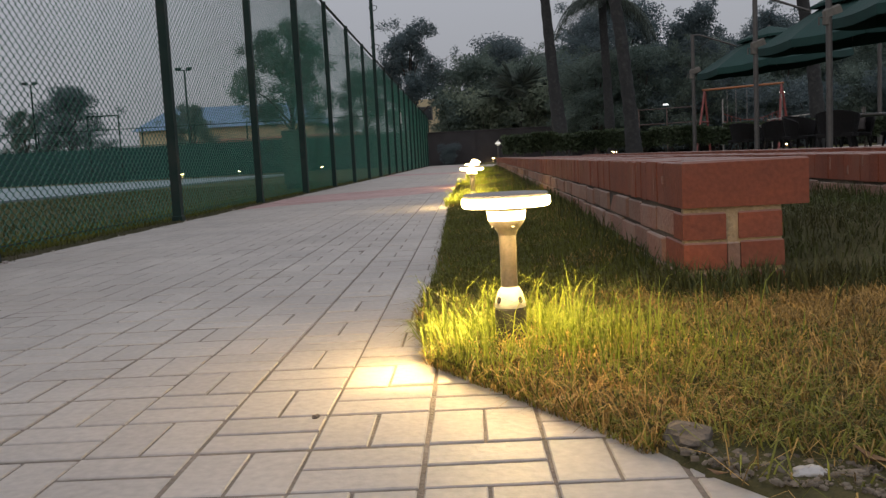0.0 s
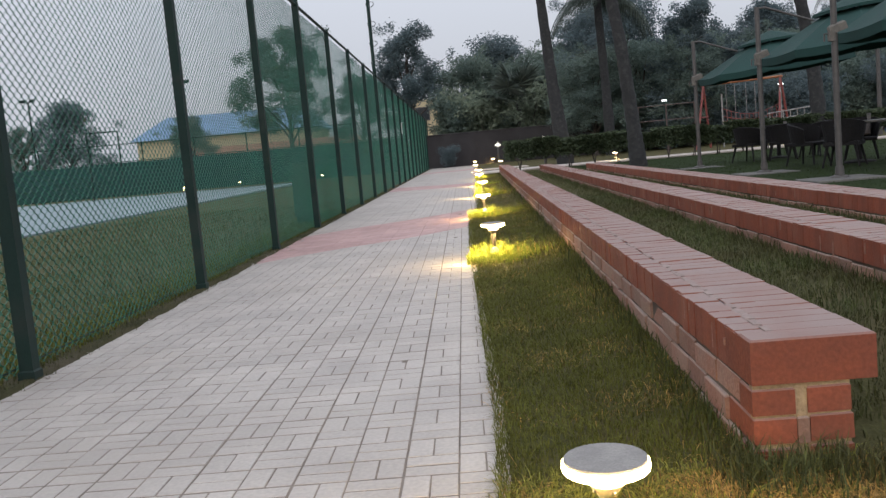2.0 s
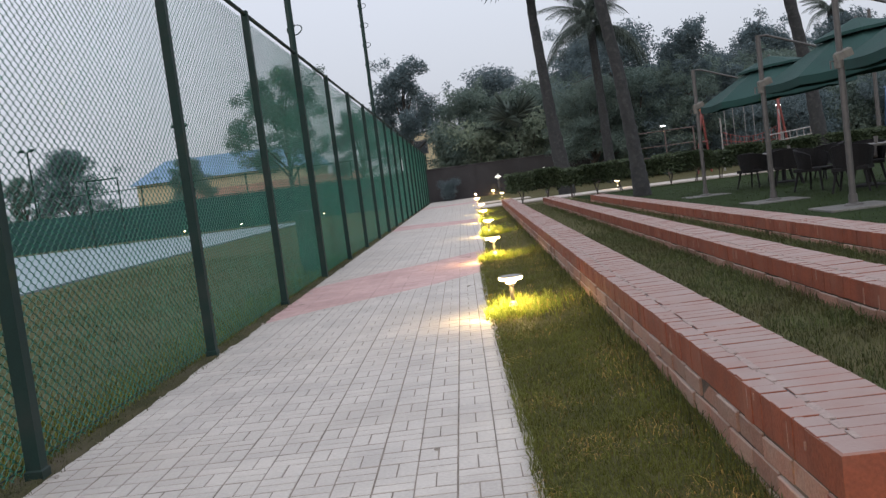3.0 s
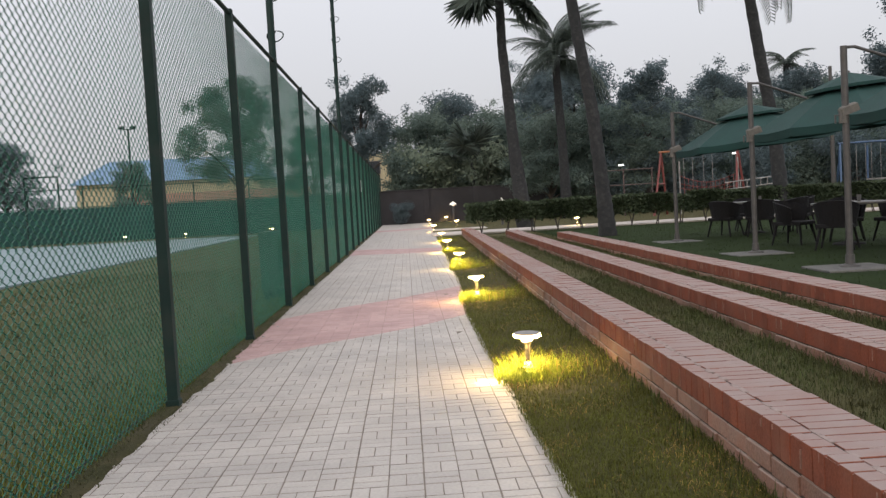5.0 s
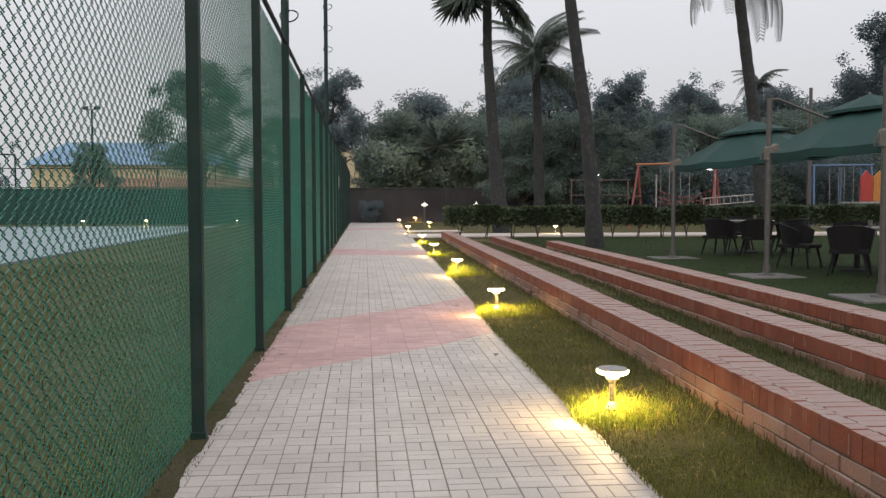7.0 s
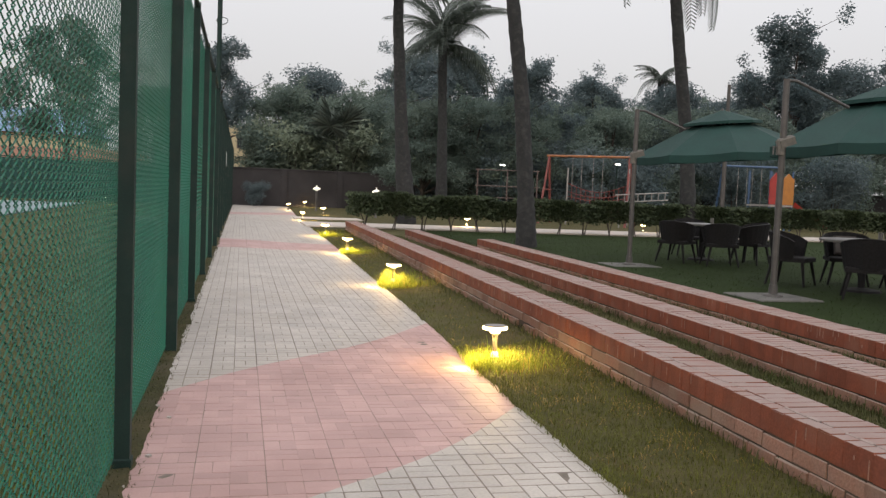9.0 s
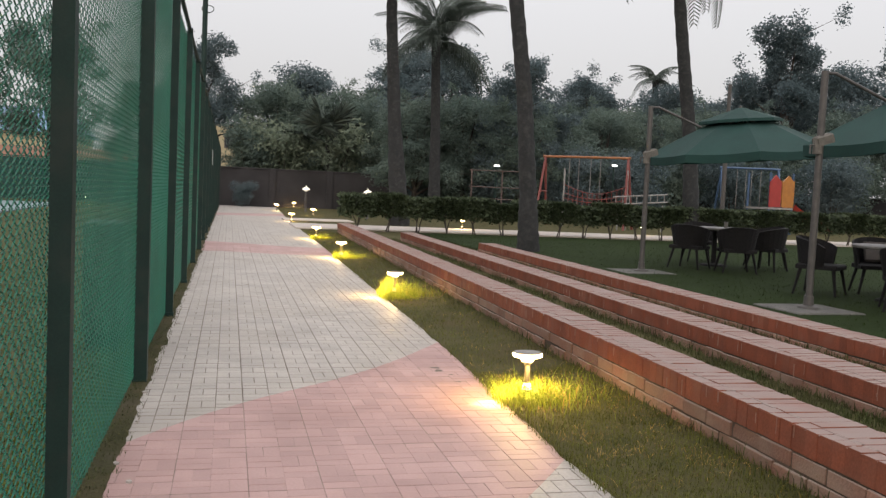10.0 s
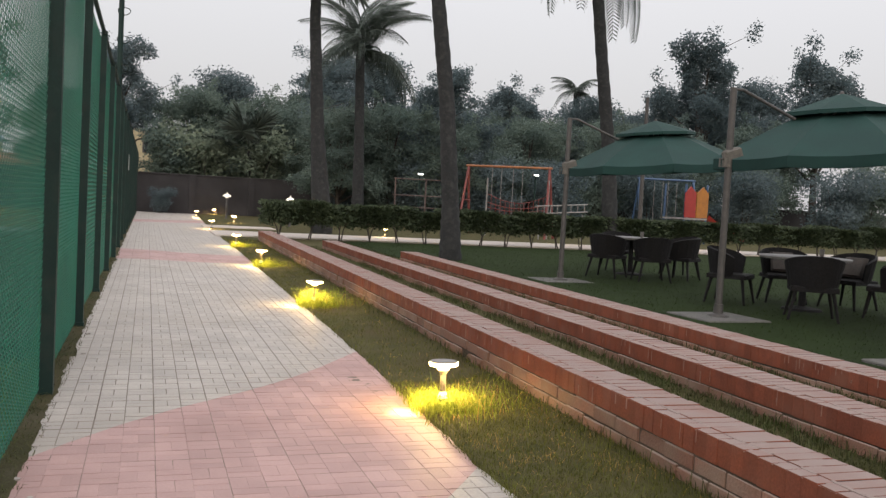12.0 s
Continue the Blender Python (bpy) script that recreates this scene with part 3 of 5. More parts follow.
for x, y in ((-15.0, 46.4), (-12.0, 46.6), (-7.6, 46.8)):
    bollard("bollard_lamp", (x, y, 0.02), "short glowing bollard lamp at the far edge of the court")


def dome_lamp(at):
    lamp = thing("dome_post_lamp", "waist-high post lamp with a white dome cap", "post lamp", at, "dome post lamps")
    part("post", lathe([(0.07, -0.03), (0.07, 0.02), (0.05, 0.05), (0.045, 0.5), (0.06, 0.52), (0.05, 0.55), (0.05, 0.95)], 16), M_POLE, lamp, "", True)
    part("lens", lathe([(0.06, 0.95), (0.075, 0.97), (0.075, 1.02)], 16), M_LAMP_WHITE, lamp, "faintly lit white lens", True)
    part("dome", lathe([(0.17, 1.015), (0.185, 1.02), (0.16, 1.07), (0.11, 1.11), (0.04, 1.135), (0.02, 1.15), (0.015, 1.22)], 24), M_LAMP_WHITE, lamp, "white dome cap", True)


cabinet = thing("metal_cabinet", "dark green metal cabinet standing behind the fence", "cabinet", (-2.62, 12.9, 0))
part("body", box(0, 0, 0.12, 0.26, 0.55, 0.9, 0.01), M_CABINET, cabinet)
part("door", box(0.262, 0.03, 0.16, 0.272, 0.52, 0.86), M_CABINET, cabinet)
for y in (0.03, 0.46):
    part("leg", box(0.02, y, -0.03, 0.24, y + 0.05, 0.12), M_POST, cabinet)
plate = thing("sign_plate", "small white plate fixed to the fence", "sign", (FENCE_X + 0.047, 30.0, 1.65))
part("plate", box(0, 0, 0, 0.006, 0.3, 0.38), M_PLATE, plate)


def lit_post(at, h):
    p = thing("lit_post_lamp", "thin dark post with a small white lit lamp", "post lamp", at, "white post lamps")
    part("pole", tube([(0, 0, -0.03), (0, 0, h)], 0.035, 8), M_POST, p)
    part("lamp_head", box(-0.14, -0.1, h, 0.14, 0.1, h + 0.06, 0.01), M_POLE, p)
    part("lit_face", box(-0.13, -0.112, h - 0.02, 0.13, -0.1, h + 0.05), M_FLOOD, p, "white lit face")


lit_post((10.2, 45.0, 0), 2.5)
lit_post((16.0, 45.0, 0), 2.8)
dome_lamp((1.82, 47.4, 0))
dome_lamp((3.63, 40.45, 0))


# ---------------------------------------------------------------- garden umbrellas, tables and chairs
def umbrella(at, canopy_turn, reach=1.75):
    um = thing("cantilever_umbrella", "open dark green cantilever umbrella on a grey pole with stone base", "umbrella", at, "garden umbrellas")
    part("pole", tube([(0, 0, -0.01), (0, 0, 2.76)], 0.042, 12), M_POLE, um, "", True)
    base = part("base_slab", box(-0.45, -0.42, -0.09, 0.45, 0.42, -0.012, 0.01), M_SLAB, um, "square grey stone base slab")
    part("base_socket", lathe([(0.13, -0.013), (0.12, 0.012), (0.06, 0.028), (0.055, 0.14)], 16), M_POLE, base)
    knuckle = part("knuckle", joined([moved(box(-0.07, -0.055, -0.07, 0.15, 0.055, 0.05, 0.025), pose(0, 0, 1.97, 0, -18, 0)), tube([(-0.03, 0, 1.80), (-0.03, 0, 1.98)], 0.055, 10)]), M_KNUCKLE, um, "worn beige slide housing")
    part("crank_handle", tube([(-0.07, 0, 1.9), (-0.13, 0, 1.9), (-0.13, 0, 1.8)], 0.012, 6), M_POLE, knuckle)
    part("arm", tube([(0, 0, 2.74), (0.14, 0, 2.745), (0.95, 0, 2.46)], 0.02, 8), M_POLE, um)
    # canopy: eight panels round a hub, falling to a scalloped edge with a valance
    cz, half, fall = 2.76, 1.62, 0.70
    m = pose(reach + 0.15, 0, 0.25, 0, -5, 0) @ pose(0, 0, -0.25, 0, 0, canopy_turn)
    corner = [(half * math.cos(a) * (1.0 if k % 2 else 0.92), half * math.sin(a) * (1.0 if k % 2 else 0.92)) for k, a in enumerate(np.linspace(0, 2 * math.pi, 9)[:-1])]
    canopy = None
    for k in range(8):
        (ax, ay), (bx, by) = corner[k], corner[(k + 1) % 8]
        V, F = [], []
        steps = 6
        for i in range(steps + 1):
            f = 0.34 + 0.66 * i / steps
            for j in range(5):
                g = j / 4
                x, y = ax + (bx - ax) * g, ay + (by - ay) * g
                sag = 0.05 * math.sin(math.pi * g) * f
                V.append((x * f, y * f, cz - fall * f ** 1.15 - sag * 0.6 + 0.02))
        for j in range(5):
            x, y, z = V[steps * 5 + j]
            V.append((x * 1.004, y * 1.004, z - 0.13))
        for i in range(steps + 1):
            F += [(i * 5 + j, i * 5 + j + 1, (i + 1) * 5 + j + 1, (i + 1) * 5 + j) for j in range(4)]
        inner = [(x * 0.996, y * 0.996, z - 0.008) for x, y, z in V]
        s = len(V)
        geo = moved((V + inner, F + [tuple(reversed([q + s for q in f])) for f in F]), m)
        if canopy is None:
            canopy = part("canopy", geo, M_CANVAS, um, "dark green canvas panels with a hanging valance", True)
        else:
            part("canopy_panel", geo, M_CANVAS, canopy, "", True)
    vent = []
    for k in range(8):
        (ax, ay), (bx, by) = corner[k], corner[(k + 1) % 8]
        vent.append(([(0, 0, cz + 0.10), (ax * 0.43, ay * 0.43, cz - 0.12), (bx * 0.43, by * 0.43, cz - 0.12), (ax * 0.432, ay * 0.432, cz - 0.17), (bx * 0.432, by * 0.432, cz - 0.17)],
                     [(0, 1, 2), (1, 3, 4, 2)]))
    part("vent_cap", moved(joined(vent), m), M_CANVAS, canopy, "raised vent cap of green canvas")
    part("finial", moved(lathe([(0.03, cz + 0.09), (0.02, cz + 0.12), (0.006, cz + 0.13)], 10), m), M_POLE, um)
    for k in range(8):
        ax, ay = corner[k]
        part("rib", moved(tube([(0, 0, cz - 0.06), (ax * 0.97, ay * 0.97, cz - fall - 0.01)], 0.009, 5), m), M_POLE, um)
    return um


first = umbrella((5.16, 19.95, 0.05), 22.5)
copy_thing(first, pose(5.03, 15.36, 0.06, 0, 0, 2))
copy_thing(first, pose(4.93, 12.10, 0.07, 0, 0, -2))


def chair(at, turn, cushion):
    ch = thing("rattan_chair", "dark woven rattan tub chair" + (" with a grey-brown cushion" if cushion else "") + " on the lawn", "chair", at, "chairs round the tables", turn=turn)
    part("seat", box(-0.26, -0.25, 0.36, 0.26, 0.25, 0.43, 0.015), M_RATTAN, ch)
    V, F = [], []
    n = 14
    for i in range(n + 1):
        a = math.radians(-20 + 220 * i / n)
        lift = 0.66 + 0.14 * max(0, math.sin(math.radians(180 * i / n))) ** 0.7
        for r, z in ((0.27, 0.40), (0.33, lift), (0.30, lift + 0.012), (0.24, 0.42)):
            V.append((r * math.cos(a), r * math.sin(a), z))
    for i in range(n):
        for q in range(4):
            F.append((4 * i + q, 4 * i + (q + 1) % 4, 4 * i + 4 + (q + 1) % 4, 4 * i + 4 + q))
    F += [(3, 2, 1, 0), (4 * n, 4 * n + 1, 4 * n + 2, 4 * n + 3)]
    part("backrest", (V, F), M_RATTAN, ch, "curved woven backrest and arms")
    for sx in (-1, 1):
        for sy in (-1, 1):
            part("leg", tube([(sx * 0.2, sy * 0.2, 0.37), (sx * 0.27, sy * 0.26, 0.0)], [0.024, 0.015], 8), M_RATTAN, ch)
    if cushion:
        part("cushion", moved(lathe([(0.05, -0.07), (0.19, -0.05), (0.22, 0.0), (0.19, 0.05), (0.05, 0.07)], 4), pose(0, 0.10, 0.60, 68, 0, 0) @ pose(0, 0, 0, 0, 0, 45)), M_CUSHION, ch, "grey-brown scatter cushion", True)
    ch.matrix_basis = ch.matrix_basis @ Matrix.Diagonal((1.08, 1.08, 1.0, 1))
    return ch


def round_table(at):
    t = thing("round_table", "round grey table among the rattan chairs", "table", at, "garden tables")
    part("tabletop", lathe([(0.55, 0.70), (0.60, 0.71), (0.605, 0.735), (0.59, 0.745)], 36), M_TABLE, t, "", True)
    part("pedestal", lathe([(0.28, 0.0), (0.26, 0.03), (0.05, 0.06), (0.045, 0.66), (0.2, 0.70)], 18), M_RATTAN, t, "dark pedestal", True)
    glass = thing("drinking_glass", "small glass catching light on the garden table", "glass", (at[0] + 0.1, at[1] - 0.2, at[2] + 0.745))
    part("bowl", lathe([(0.03, 0), (0.03, 0.005), (0.036, 0.12), (0.033, 0.12), (0.028, 0.01)], 12), M_TABLE, glass)


for tx, ty, chairs in ((7.51, 21.62, ((6.58, 20.9, 1), (7.08, 20.17, 0), (8.08, 20.74, 1), (8.6, 21.57, 0), (7.82, 22.71, 0))),
                       (7.04, 16.24, ((6.37, 15.3, 0), (6.42, 17.01, 0), (7.77, 15.46, 0), (8.08, 16.5, 1), (7.51, 17.22, 1))),
                       (9.58, 13.59, ((8.34, 14.01, 0), (8.96, 14.73, 1), (10.31, 14.63, 0), (10.72, 13.39, 0)))):
    z = 0.03
    round_table((tx, ty, z))
    for x, y, c in chairs:
        chair((x, y, z), math.degrees(math.atan2(ty - y, tx - x)) + 90, c)


# ---------------------------------------------------------------- playground
def swing_set(at, turn, width, height, leg_mat, bar_mat, label, spread=0.8):
    s = thing("swing_set", label, "swing", at, "playground", turn=turn)
    part("top_bar", tube([(-0.1, 0, height), (width + 0.1, 0, height)], 0.05, 10), bar_mat, s, "", True)
    for x in (0, width):
        for sy in (-1, 1):
            part("leg", tube([(x, 0, height - 0.03), (x + (0.12 if x else -0.12), sy * spread, 0)], 0.05, 8), leg_mat, s, "", True)
        part("cross_bar", tube([(x, -spread * 0.5, height * 0.5), (x, spread * 0.5, height * 0.5)], 0.03, 6), leg_mat, s)
    for x in (width * 0.36, width * 0.62):
        seat = part("swing_seat", box(x - 0.22, -0.1, 0.5, x + 0.22, 0.1, 0.53), M_LAMP_DARK, s)
        for e in (-0.2, 0.2):
            part("chain", tube([(x + e, 0, 0.52), (x + e, 0, height)], 0.012, 4), M_GREYPIPE, seat)
    return s


swing_set((11.1, 41.0, 0), -38, 3.45, 2.88, M_PINK, M_ORANGE, "playground swing set with faded orange bar and red legs")
swing_set((20.2, 42.5, 0), -20, 2.5, 2.9, M_BLUE, M_BLUE, "playground swing set with blue painted legs", 1.1)
frame_thing = thing("climbing_bars", "grey and red pipe climbing bars in the playground", "climbing frame", (8.4, 42.6, 0), "playground", turn=-20)
for x in (0, 1.3, 2.6):
    part("upright", tube([(x, 0, 0), (x, 0, 2.25)], 0.035, 8), M_DARKPIPE, frame_thing)
for z in (1.0, 1.5, 2.2):
    part("rung", tube([(-0.1, 0, z), (2.7, 0, z)], 0.024, 8), M_DARKPIPE, frame_thing)
ladder = thing("ladder", "pale pipe ladder lying aslant by the swing", "ladder", (13.0, 38.3, 1.02), "playground", turn=-8)
for z in (0.0, 0.3):
    part("rail", tube([(0, 0, z), (2.2, 0, z + 0.18)], 0.025, 6), M_GREYPIPE, ladder)
for i in range(8):
    part("rung", tube([(0.1 + i * 0.28, 0, 0.01 + i * 0.022), (0.1 + i * 0.28, 0, 0.31 + i * 0.022)], 0.02, 6), M_GREYPIPE, ladder)
for i in range(2):
    part("support", tube([(0.2 + 1.8 * i, 0, -1.02), (0.2 + 1.8 * i, 0, 0.05)], 0.03, 6), M_GREYPIPE, ladder)
rope_net = thing("rope_net", "sagging red rope net hung between pipes", "net", (11.7, 40.3, 0), "playground", turn=-38)
for i in range(14):
    f = i / 13
    part("rope", tube([(f * 2.6, 0, 0.6), (f * 2.6, 0, 1.75 - 0.35 * math.sin(math.pi * f))], 0.012, 4), M_PINK, rope_net)
for z in (0.6, 0.9, 1.2, 1.4, 1.75):
    part("rope", tube([(x, 0, z - (0.35 * math.sin(math.pi * x / 2.6)) * (z / 1.75) ** 2) for x in np.linspace(0, 2.6, 9)], 0.014, 4), M_PINK, rope_net)
part("upright", tube([(0, 0, 0), (0, 0, 2.4)], 0.035, 8), M_GREYPIPE, rope_net)
part("upright", tube([(2.6, 0, 0), (2.6, 0, 2.4)], 0.035, 8), M_GREYPIPE, rope_net)

slide = thing("play_tower", "play tower with red and orange panels and a red slide", "play tower", (21.2, 40.2, 0), "playground", turn=10)
for x in (0, 1.3):
    for y in (0, 1.3):
        part("upright", tube([(x, y, 0), (x, y, 2.7)], 0.05, 8), M_BLUE, slide)
part("deck", box(-0.05, -0.05, 1.1, 1.35, 1.35, 1.18), M_GREYPIPE, slide)
for x0, x1, mat in ((-0.05, 0.6, M_RED), (0.66, 1.35, M_YELLOW)):
    panel = [(x0, -0.06, 1.2), (x1, -0.06, 1.2), (x1, -0.06, 2.3), ((x0 + x1) / 2, -0.06, 2.6), (x0, -0.06, 2.3)]
    part("panel", (panel + [(x, -0.01, z) for x, y, z in panel], [(0, 1, 2, 3, 4), (9, 8, 7, 6, 5)] + [(i, i + 5, (i + 1) % 5 + 5, (i + 1) % 5) for i in range(5)]), mat, slide)
part("back_panel", box(1.34, 0.0, 1.2, 1.4, 1.3, 2.4), M_YELLOW, slide)
chute = []
for i in range(9):
    f = i / 8
    x, z = 1.4 + 2.4 * f, 1.15 - 1.0 * f ** 0.85
    chute += [(x, -0.1, z + 0.2), (x, 0.0, z), (x, 0.55, z), (x, 0.65, z + 0.2)]
part("chute", (chute, [(4 * i + q, 4 * i + q + 1, 4 * i + 5 + q, 4 * i + 4 + q) for i in range(8) for q in range(3)]), M_RED, slide, "red plastic slide chute")


# ---------------------------------------------------------------- plants
def leaf_cloud(rng, blobs, count, size, droop=0.3):
    """Many small leaves in uneven clumps about the given centres (x, y, z, rx, rz)."""
    V, F = [], []
    weights = [b[3] * b[3] * b[4] for b in blobs]
    for b in rng.choices(blobs, weights, k=count // 5):
        d = Vector((rng.gauss(0, 1), rng.gauss(0, 1), rng.gauss(0, 1))).normalized()
        r = rng.random() ** 0.4
        c = Vector((b[0] + d.x * b[3] * r, b[1] + d.y * b[3] * r, b[2] + d.z * b[4] * r))
        for _ in range(5):
            p = c + Vector((rng.gauss(0, 1), rng.gauss(0, 1), rng.gauss(0, 0.8))) * size * 0.9
            a = Vector((rng.gauss(0, 1), rng.gauss(0, 1), rng.gauss(-droop, 0.6))).normalized()
            s = a.orthogonal().normalized()
            s = (s + a.cross(s) * rng.uniform(-1, 1)).normalized()
            L = size * rng.uniform(0.6, 1.3)
            k = len(V)
            V += [tuple(p - s * L * 0.3), tuple(p + s * L * 0.3), tuple(p + a * L)]
            F.append((k, k + 1, k + 2))
    return V, F


def make_tree(seed, height, spread, leaf_mat, label, leaves=30000, low=0.28, size=0.15, open_crown=False):
    rng = random.Random(seed)
    tree = thing("tree", label, "tree", group="trees behind the wall")
    h0 = height * low
    trunk = [tube([(0, 0, -0.1), (0.1, 0.05, h0 * 0.6), (0.05, 0.15, h0), (0.2, 0.1, height * 0.75)], [0.24, 0.18, 0.15, 0.05], 9)]
    blobs = []
    for i in range(17 if not open_crown else 12):
        a, f = i * 2.399 + rng.uniform(-0.3, 0.3), (i + 0.5) / (17 if not open_crown else 12)
        z = h0 + (height - h0) * (0.12 + 0.80 * f)
        r = spread * (1.05 - 0.62 * f ** 1.6) * rng.uniform(0.45, 1.0)
        p = (r * math.cos(a), r * math.sin(a), z)
        trunk.append(tube([(0.1, 0.1, h0 * 0.8 + (z - h0) * 0.35), (p[0] * 0.5, p[1] * 0.5, h0 + (z - h0) * 0.72), p], [0.085, 0.05, 0.015], 6))
        blobs.append((*p, spread * rng.uniform(0.24, 0.5) * (0.75 if open_crown else 1), height * rng.uniform(0.06, 0.12)))
        for _ in range(3):
            q = (p[0] + rng.gauss(0, 0.34) * spread, p[1] + rng.gauss(0, 0.34) * spread, z + rng.gauss(0.02, 0.06) * height)
            trunk.append(tube([p, q], [0.02, 0.008], 4))
            blobs.append((*q, spread * rng.uniform(0.10, 0.24), height * rng.uniform(0.03, 0.06)))
    part("trunk", joined(trunk), M_BARK, tree, "dark trunk with branching limbs", True)
    part("crown", leaf_cloud(rng, blobs, leaves, size), leaf_mat, tree, "uneven leafy crown")
    return tree


def placed(tree, spots):
    """Puts the tree at the first spot and copies at the others: (x, y, turn, scale)."""
    for i, (x, y, turn, s) in enumerate(spots):
        m = pose(x, y, -0.02, 0, 0, turn) @ Matrix.Diagonal((s, s, s, 1))
        if i == 0:
            continue
        copy_thing(tree, m)
    x, y, turn, s = spots[0]
    tree.matrix_basis = pose(x, y, -0.02, 0, 0, turn) @ Matrix.Diagonal((s, s, s, 1))


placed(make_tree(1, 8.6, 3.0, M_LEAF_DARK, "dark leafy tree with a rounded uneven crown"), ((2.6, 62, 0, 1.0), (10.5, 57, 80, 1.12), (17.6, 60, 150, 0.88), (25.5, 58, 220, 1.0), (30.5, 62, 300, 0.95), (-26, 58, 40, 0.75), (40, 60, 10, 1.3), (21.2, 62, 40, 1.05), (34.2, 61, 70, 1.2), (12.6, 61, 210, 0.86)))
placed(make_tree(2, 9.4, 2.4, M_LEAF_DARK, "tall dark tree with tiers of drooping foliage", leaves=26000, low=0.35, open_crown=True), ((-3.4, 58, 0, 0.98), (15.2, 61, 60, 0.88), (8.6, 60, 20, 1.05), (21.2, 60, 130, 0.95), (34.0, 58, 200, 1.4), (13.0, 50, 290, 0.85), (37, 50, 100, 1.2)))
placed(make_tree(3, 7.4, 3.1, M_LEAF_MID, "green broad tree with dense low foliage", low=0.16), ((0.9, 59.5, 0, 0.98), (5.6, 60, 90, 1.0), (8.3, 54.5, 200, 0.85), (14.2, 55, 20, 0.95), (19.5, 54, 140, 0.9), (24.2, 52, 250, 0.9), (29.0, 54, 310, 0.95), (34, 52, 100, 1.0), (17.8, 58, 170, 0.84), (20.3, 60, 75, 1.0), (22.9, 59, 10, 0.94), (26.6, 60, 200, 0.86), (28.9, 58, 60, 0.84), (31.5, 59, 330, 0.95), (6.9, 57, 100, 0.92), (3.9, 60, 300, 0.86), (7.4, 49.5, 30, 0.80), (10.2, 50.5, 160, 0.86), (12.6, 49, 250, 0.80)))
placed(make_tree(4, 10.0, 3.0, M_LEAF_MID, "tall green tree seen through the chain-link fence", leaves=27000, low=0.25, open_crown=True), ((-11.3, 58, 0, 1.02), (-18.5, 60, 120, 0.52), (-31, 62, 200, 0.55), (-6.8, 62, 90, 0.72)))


def make_shrub(seed, height, width, mat, label, count=9500, size=0.16):
    rng = random.Random(seed)
    sh = thing("shrub", label, "shrub", group="shrubs along the wall")
    stems, blobs = [], []
    for i in range(9):
        a, r = i * 2.4, width * rng.uniform(0.1, 0.5)
        z = height * rng.uniform(0.35, 0.9)
        stems.append(tube([(0.1 * math.cos(a), 0.1 * math.sin(a), -0.05), (r * 0.4 * math.cos(a), r * 0.4 * math.sin(a), z * 0.6), (r * math.cos(a), r * math.sin(a), z)], [0.04, 0.025, 0.01], 5))
        blobs.append((r * math.cos(a), r * math.sin(a), z, width * rng.uniform(0.2, 0.4), height * rng.uniform(0.12, 0.26)))
    blobs.append((0, 0, height * 0.35, width * 0.45, height * 0.33))
    part("stem", joined(stems), M_BARK, sh)
    part("foliage", leaf_cloud(rng, blobs, count, size), mat, sh)
    return sh


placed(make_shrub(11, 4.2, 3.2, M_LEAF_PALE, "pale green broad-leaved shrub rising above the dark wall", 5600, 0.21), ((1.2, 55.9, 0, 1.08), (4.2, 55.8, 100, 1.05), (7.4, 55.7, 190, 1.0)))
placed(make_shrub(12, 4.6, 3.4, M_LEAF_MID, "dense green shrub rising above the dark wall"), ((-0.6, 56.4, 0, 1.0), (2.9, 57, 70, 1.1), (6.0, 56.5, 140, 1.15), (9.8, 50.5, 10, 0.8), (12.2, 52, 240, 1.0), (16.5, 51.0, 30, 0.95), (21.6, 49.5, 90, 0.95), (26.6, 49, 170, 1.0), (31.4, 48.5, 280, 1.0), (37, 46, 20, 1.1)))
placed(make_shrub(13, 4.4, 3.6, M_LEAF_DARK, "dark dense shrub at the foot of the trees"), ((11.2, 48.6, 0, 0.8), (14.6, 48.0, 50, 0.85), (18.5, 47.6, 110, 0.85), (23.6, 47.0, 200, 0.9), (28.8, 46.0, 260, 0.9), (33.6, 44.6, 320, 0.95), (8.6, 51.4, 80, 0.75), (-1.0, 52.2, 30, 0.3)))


def fan_leaf():
    """A fan palm leaf: a stalk and a wheel of fingers, joined near the stalk and free at the tips."""
    pieces = [tube([(0, 0, 0), (0.5, 0, 0.05), (1.0, 0, 0.02)], [0.03, 0.02, 0.012], 5)]
    for i in range(34):
        a = math.radians(-150 + 300 * i / 33)
        L = 0.95 * (0.8 + 0.2 * math.cos(a * 0.7))
        c, s = math.cos(a), math.sin(a)
        w, fold = 0.040, 0.025 * (-1) ** i
        V = [(1.0, 0, 0.02), (1.0 + c * L * 0.55 - s * w, s * L * 0.55 + c * w, fold), (1.0 + c * L, s * L, -0.06 - 0.06 * (i % 3)), (1.0 + c * L * 0.55 + s * w, s * L * 0.55 - c * w, -fold)]
        pieces.append((V, [(0, 1, 2), (0, 2, 3)]))
    return joined(pieces)


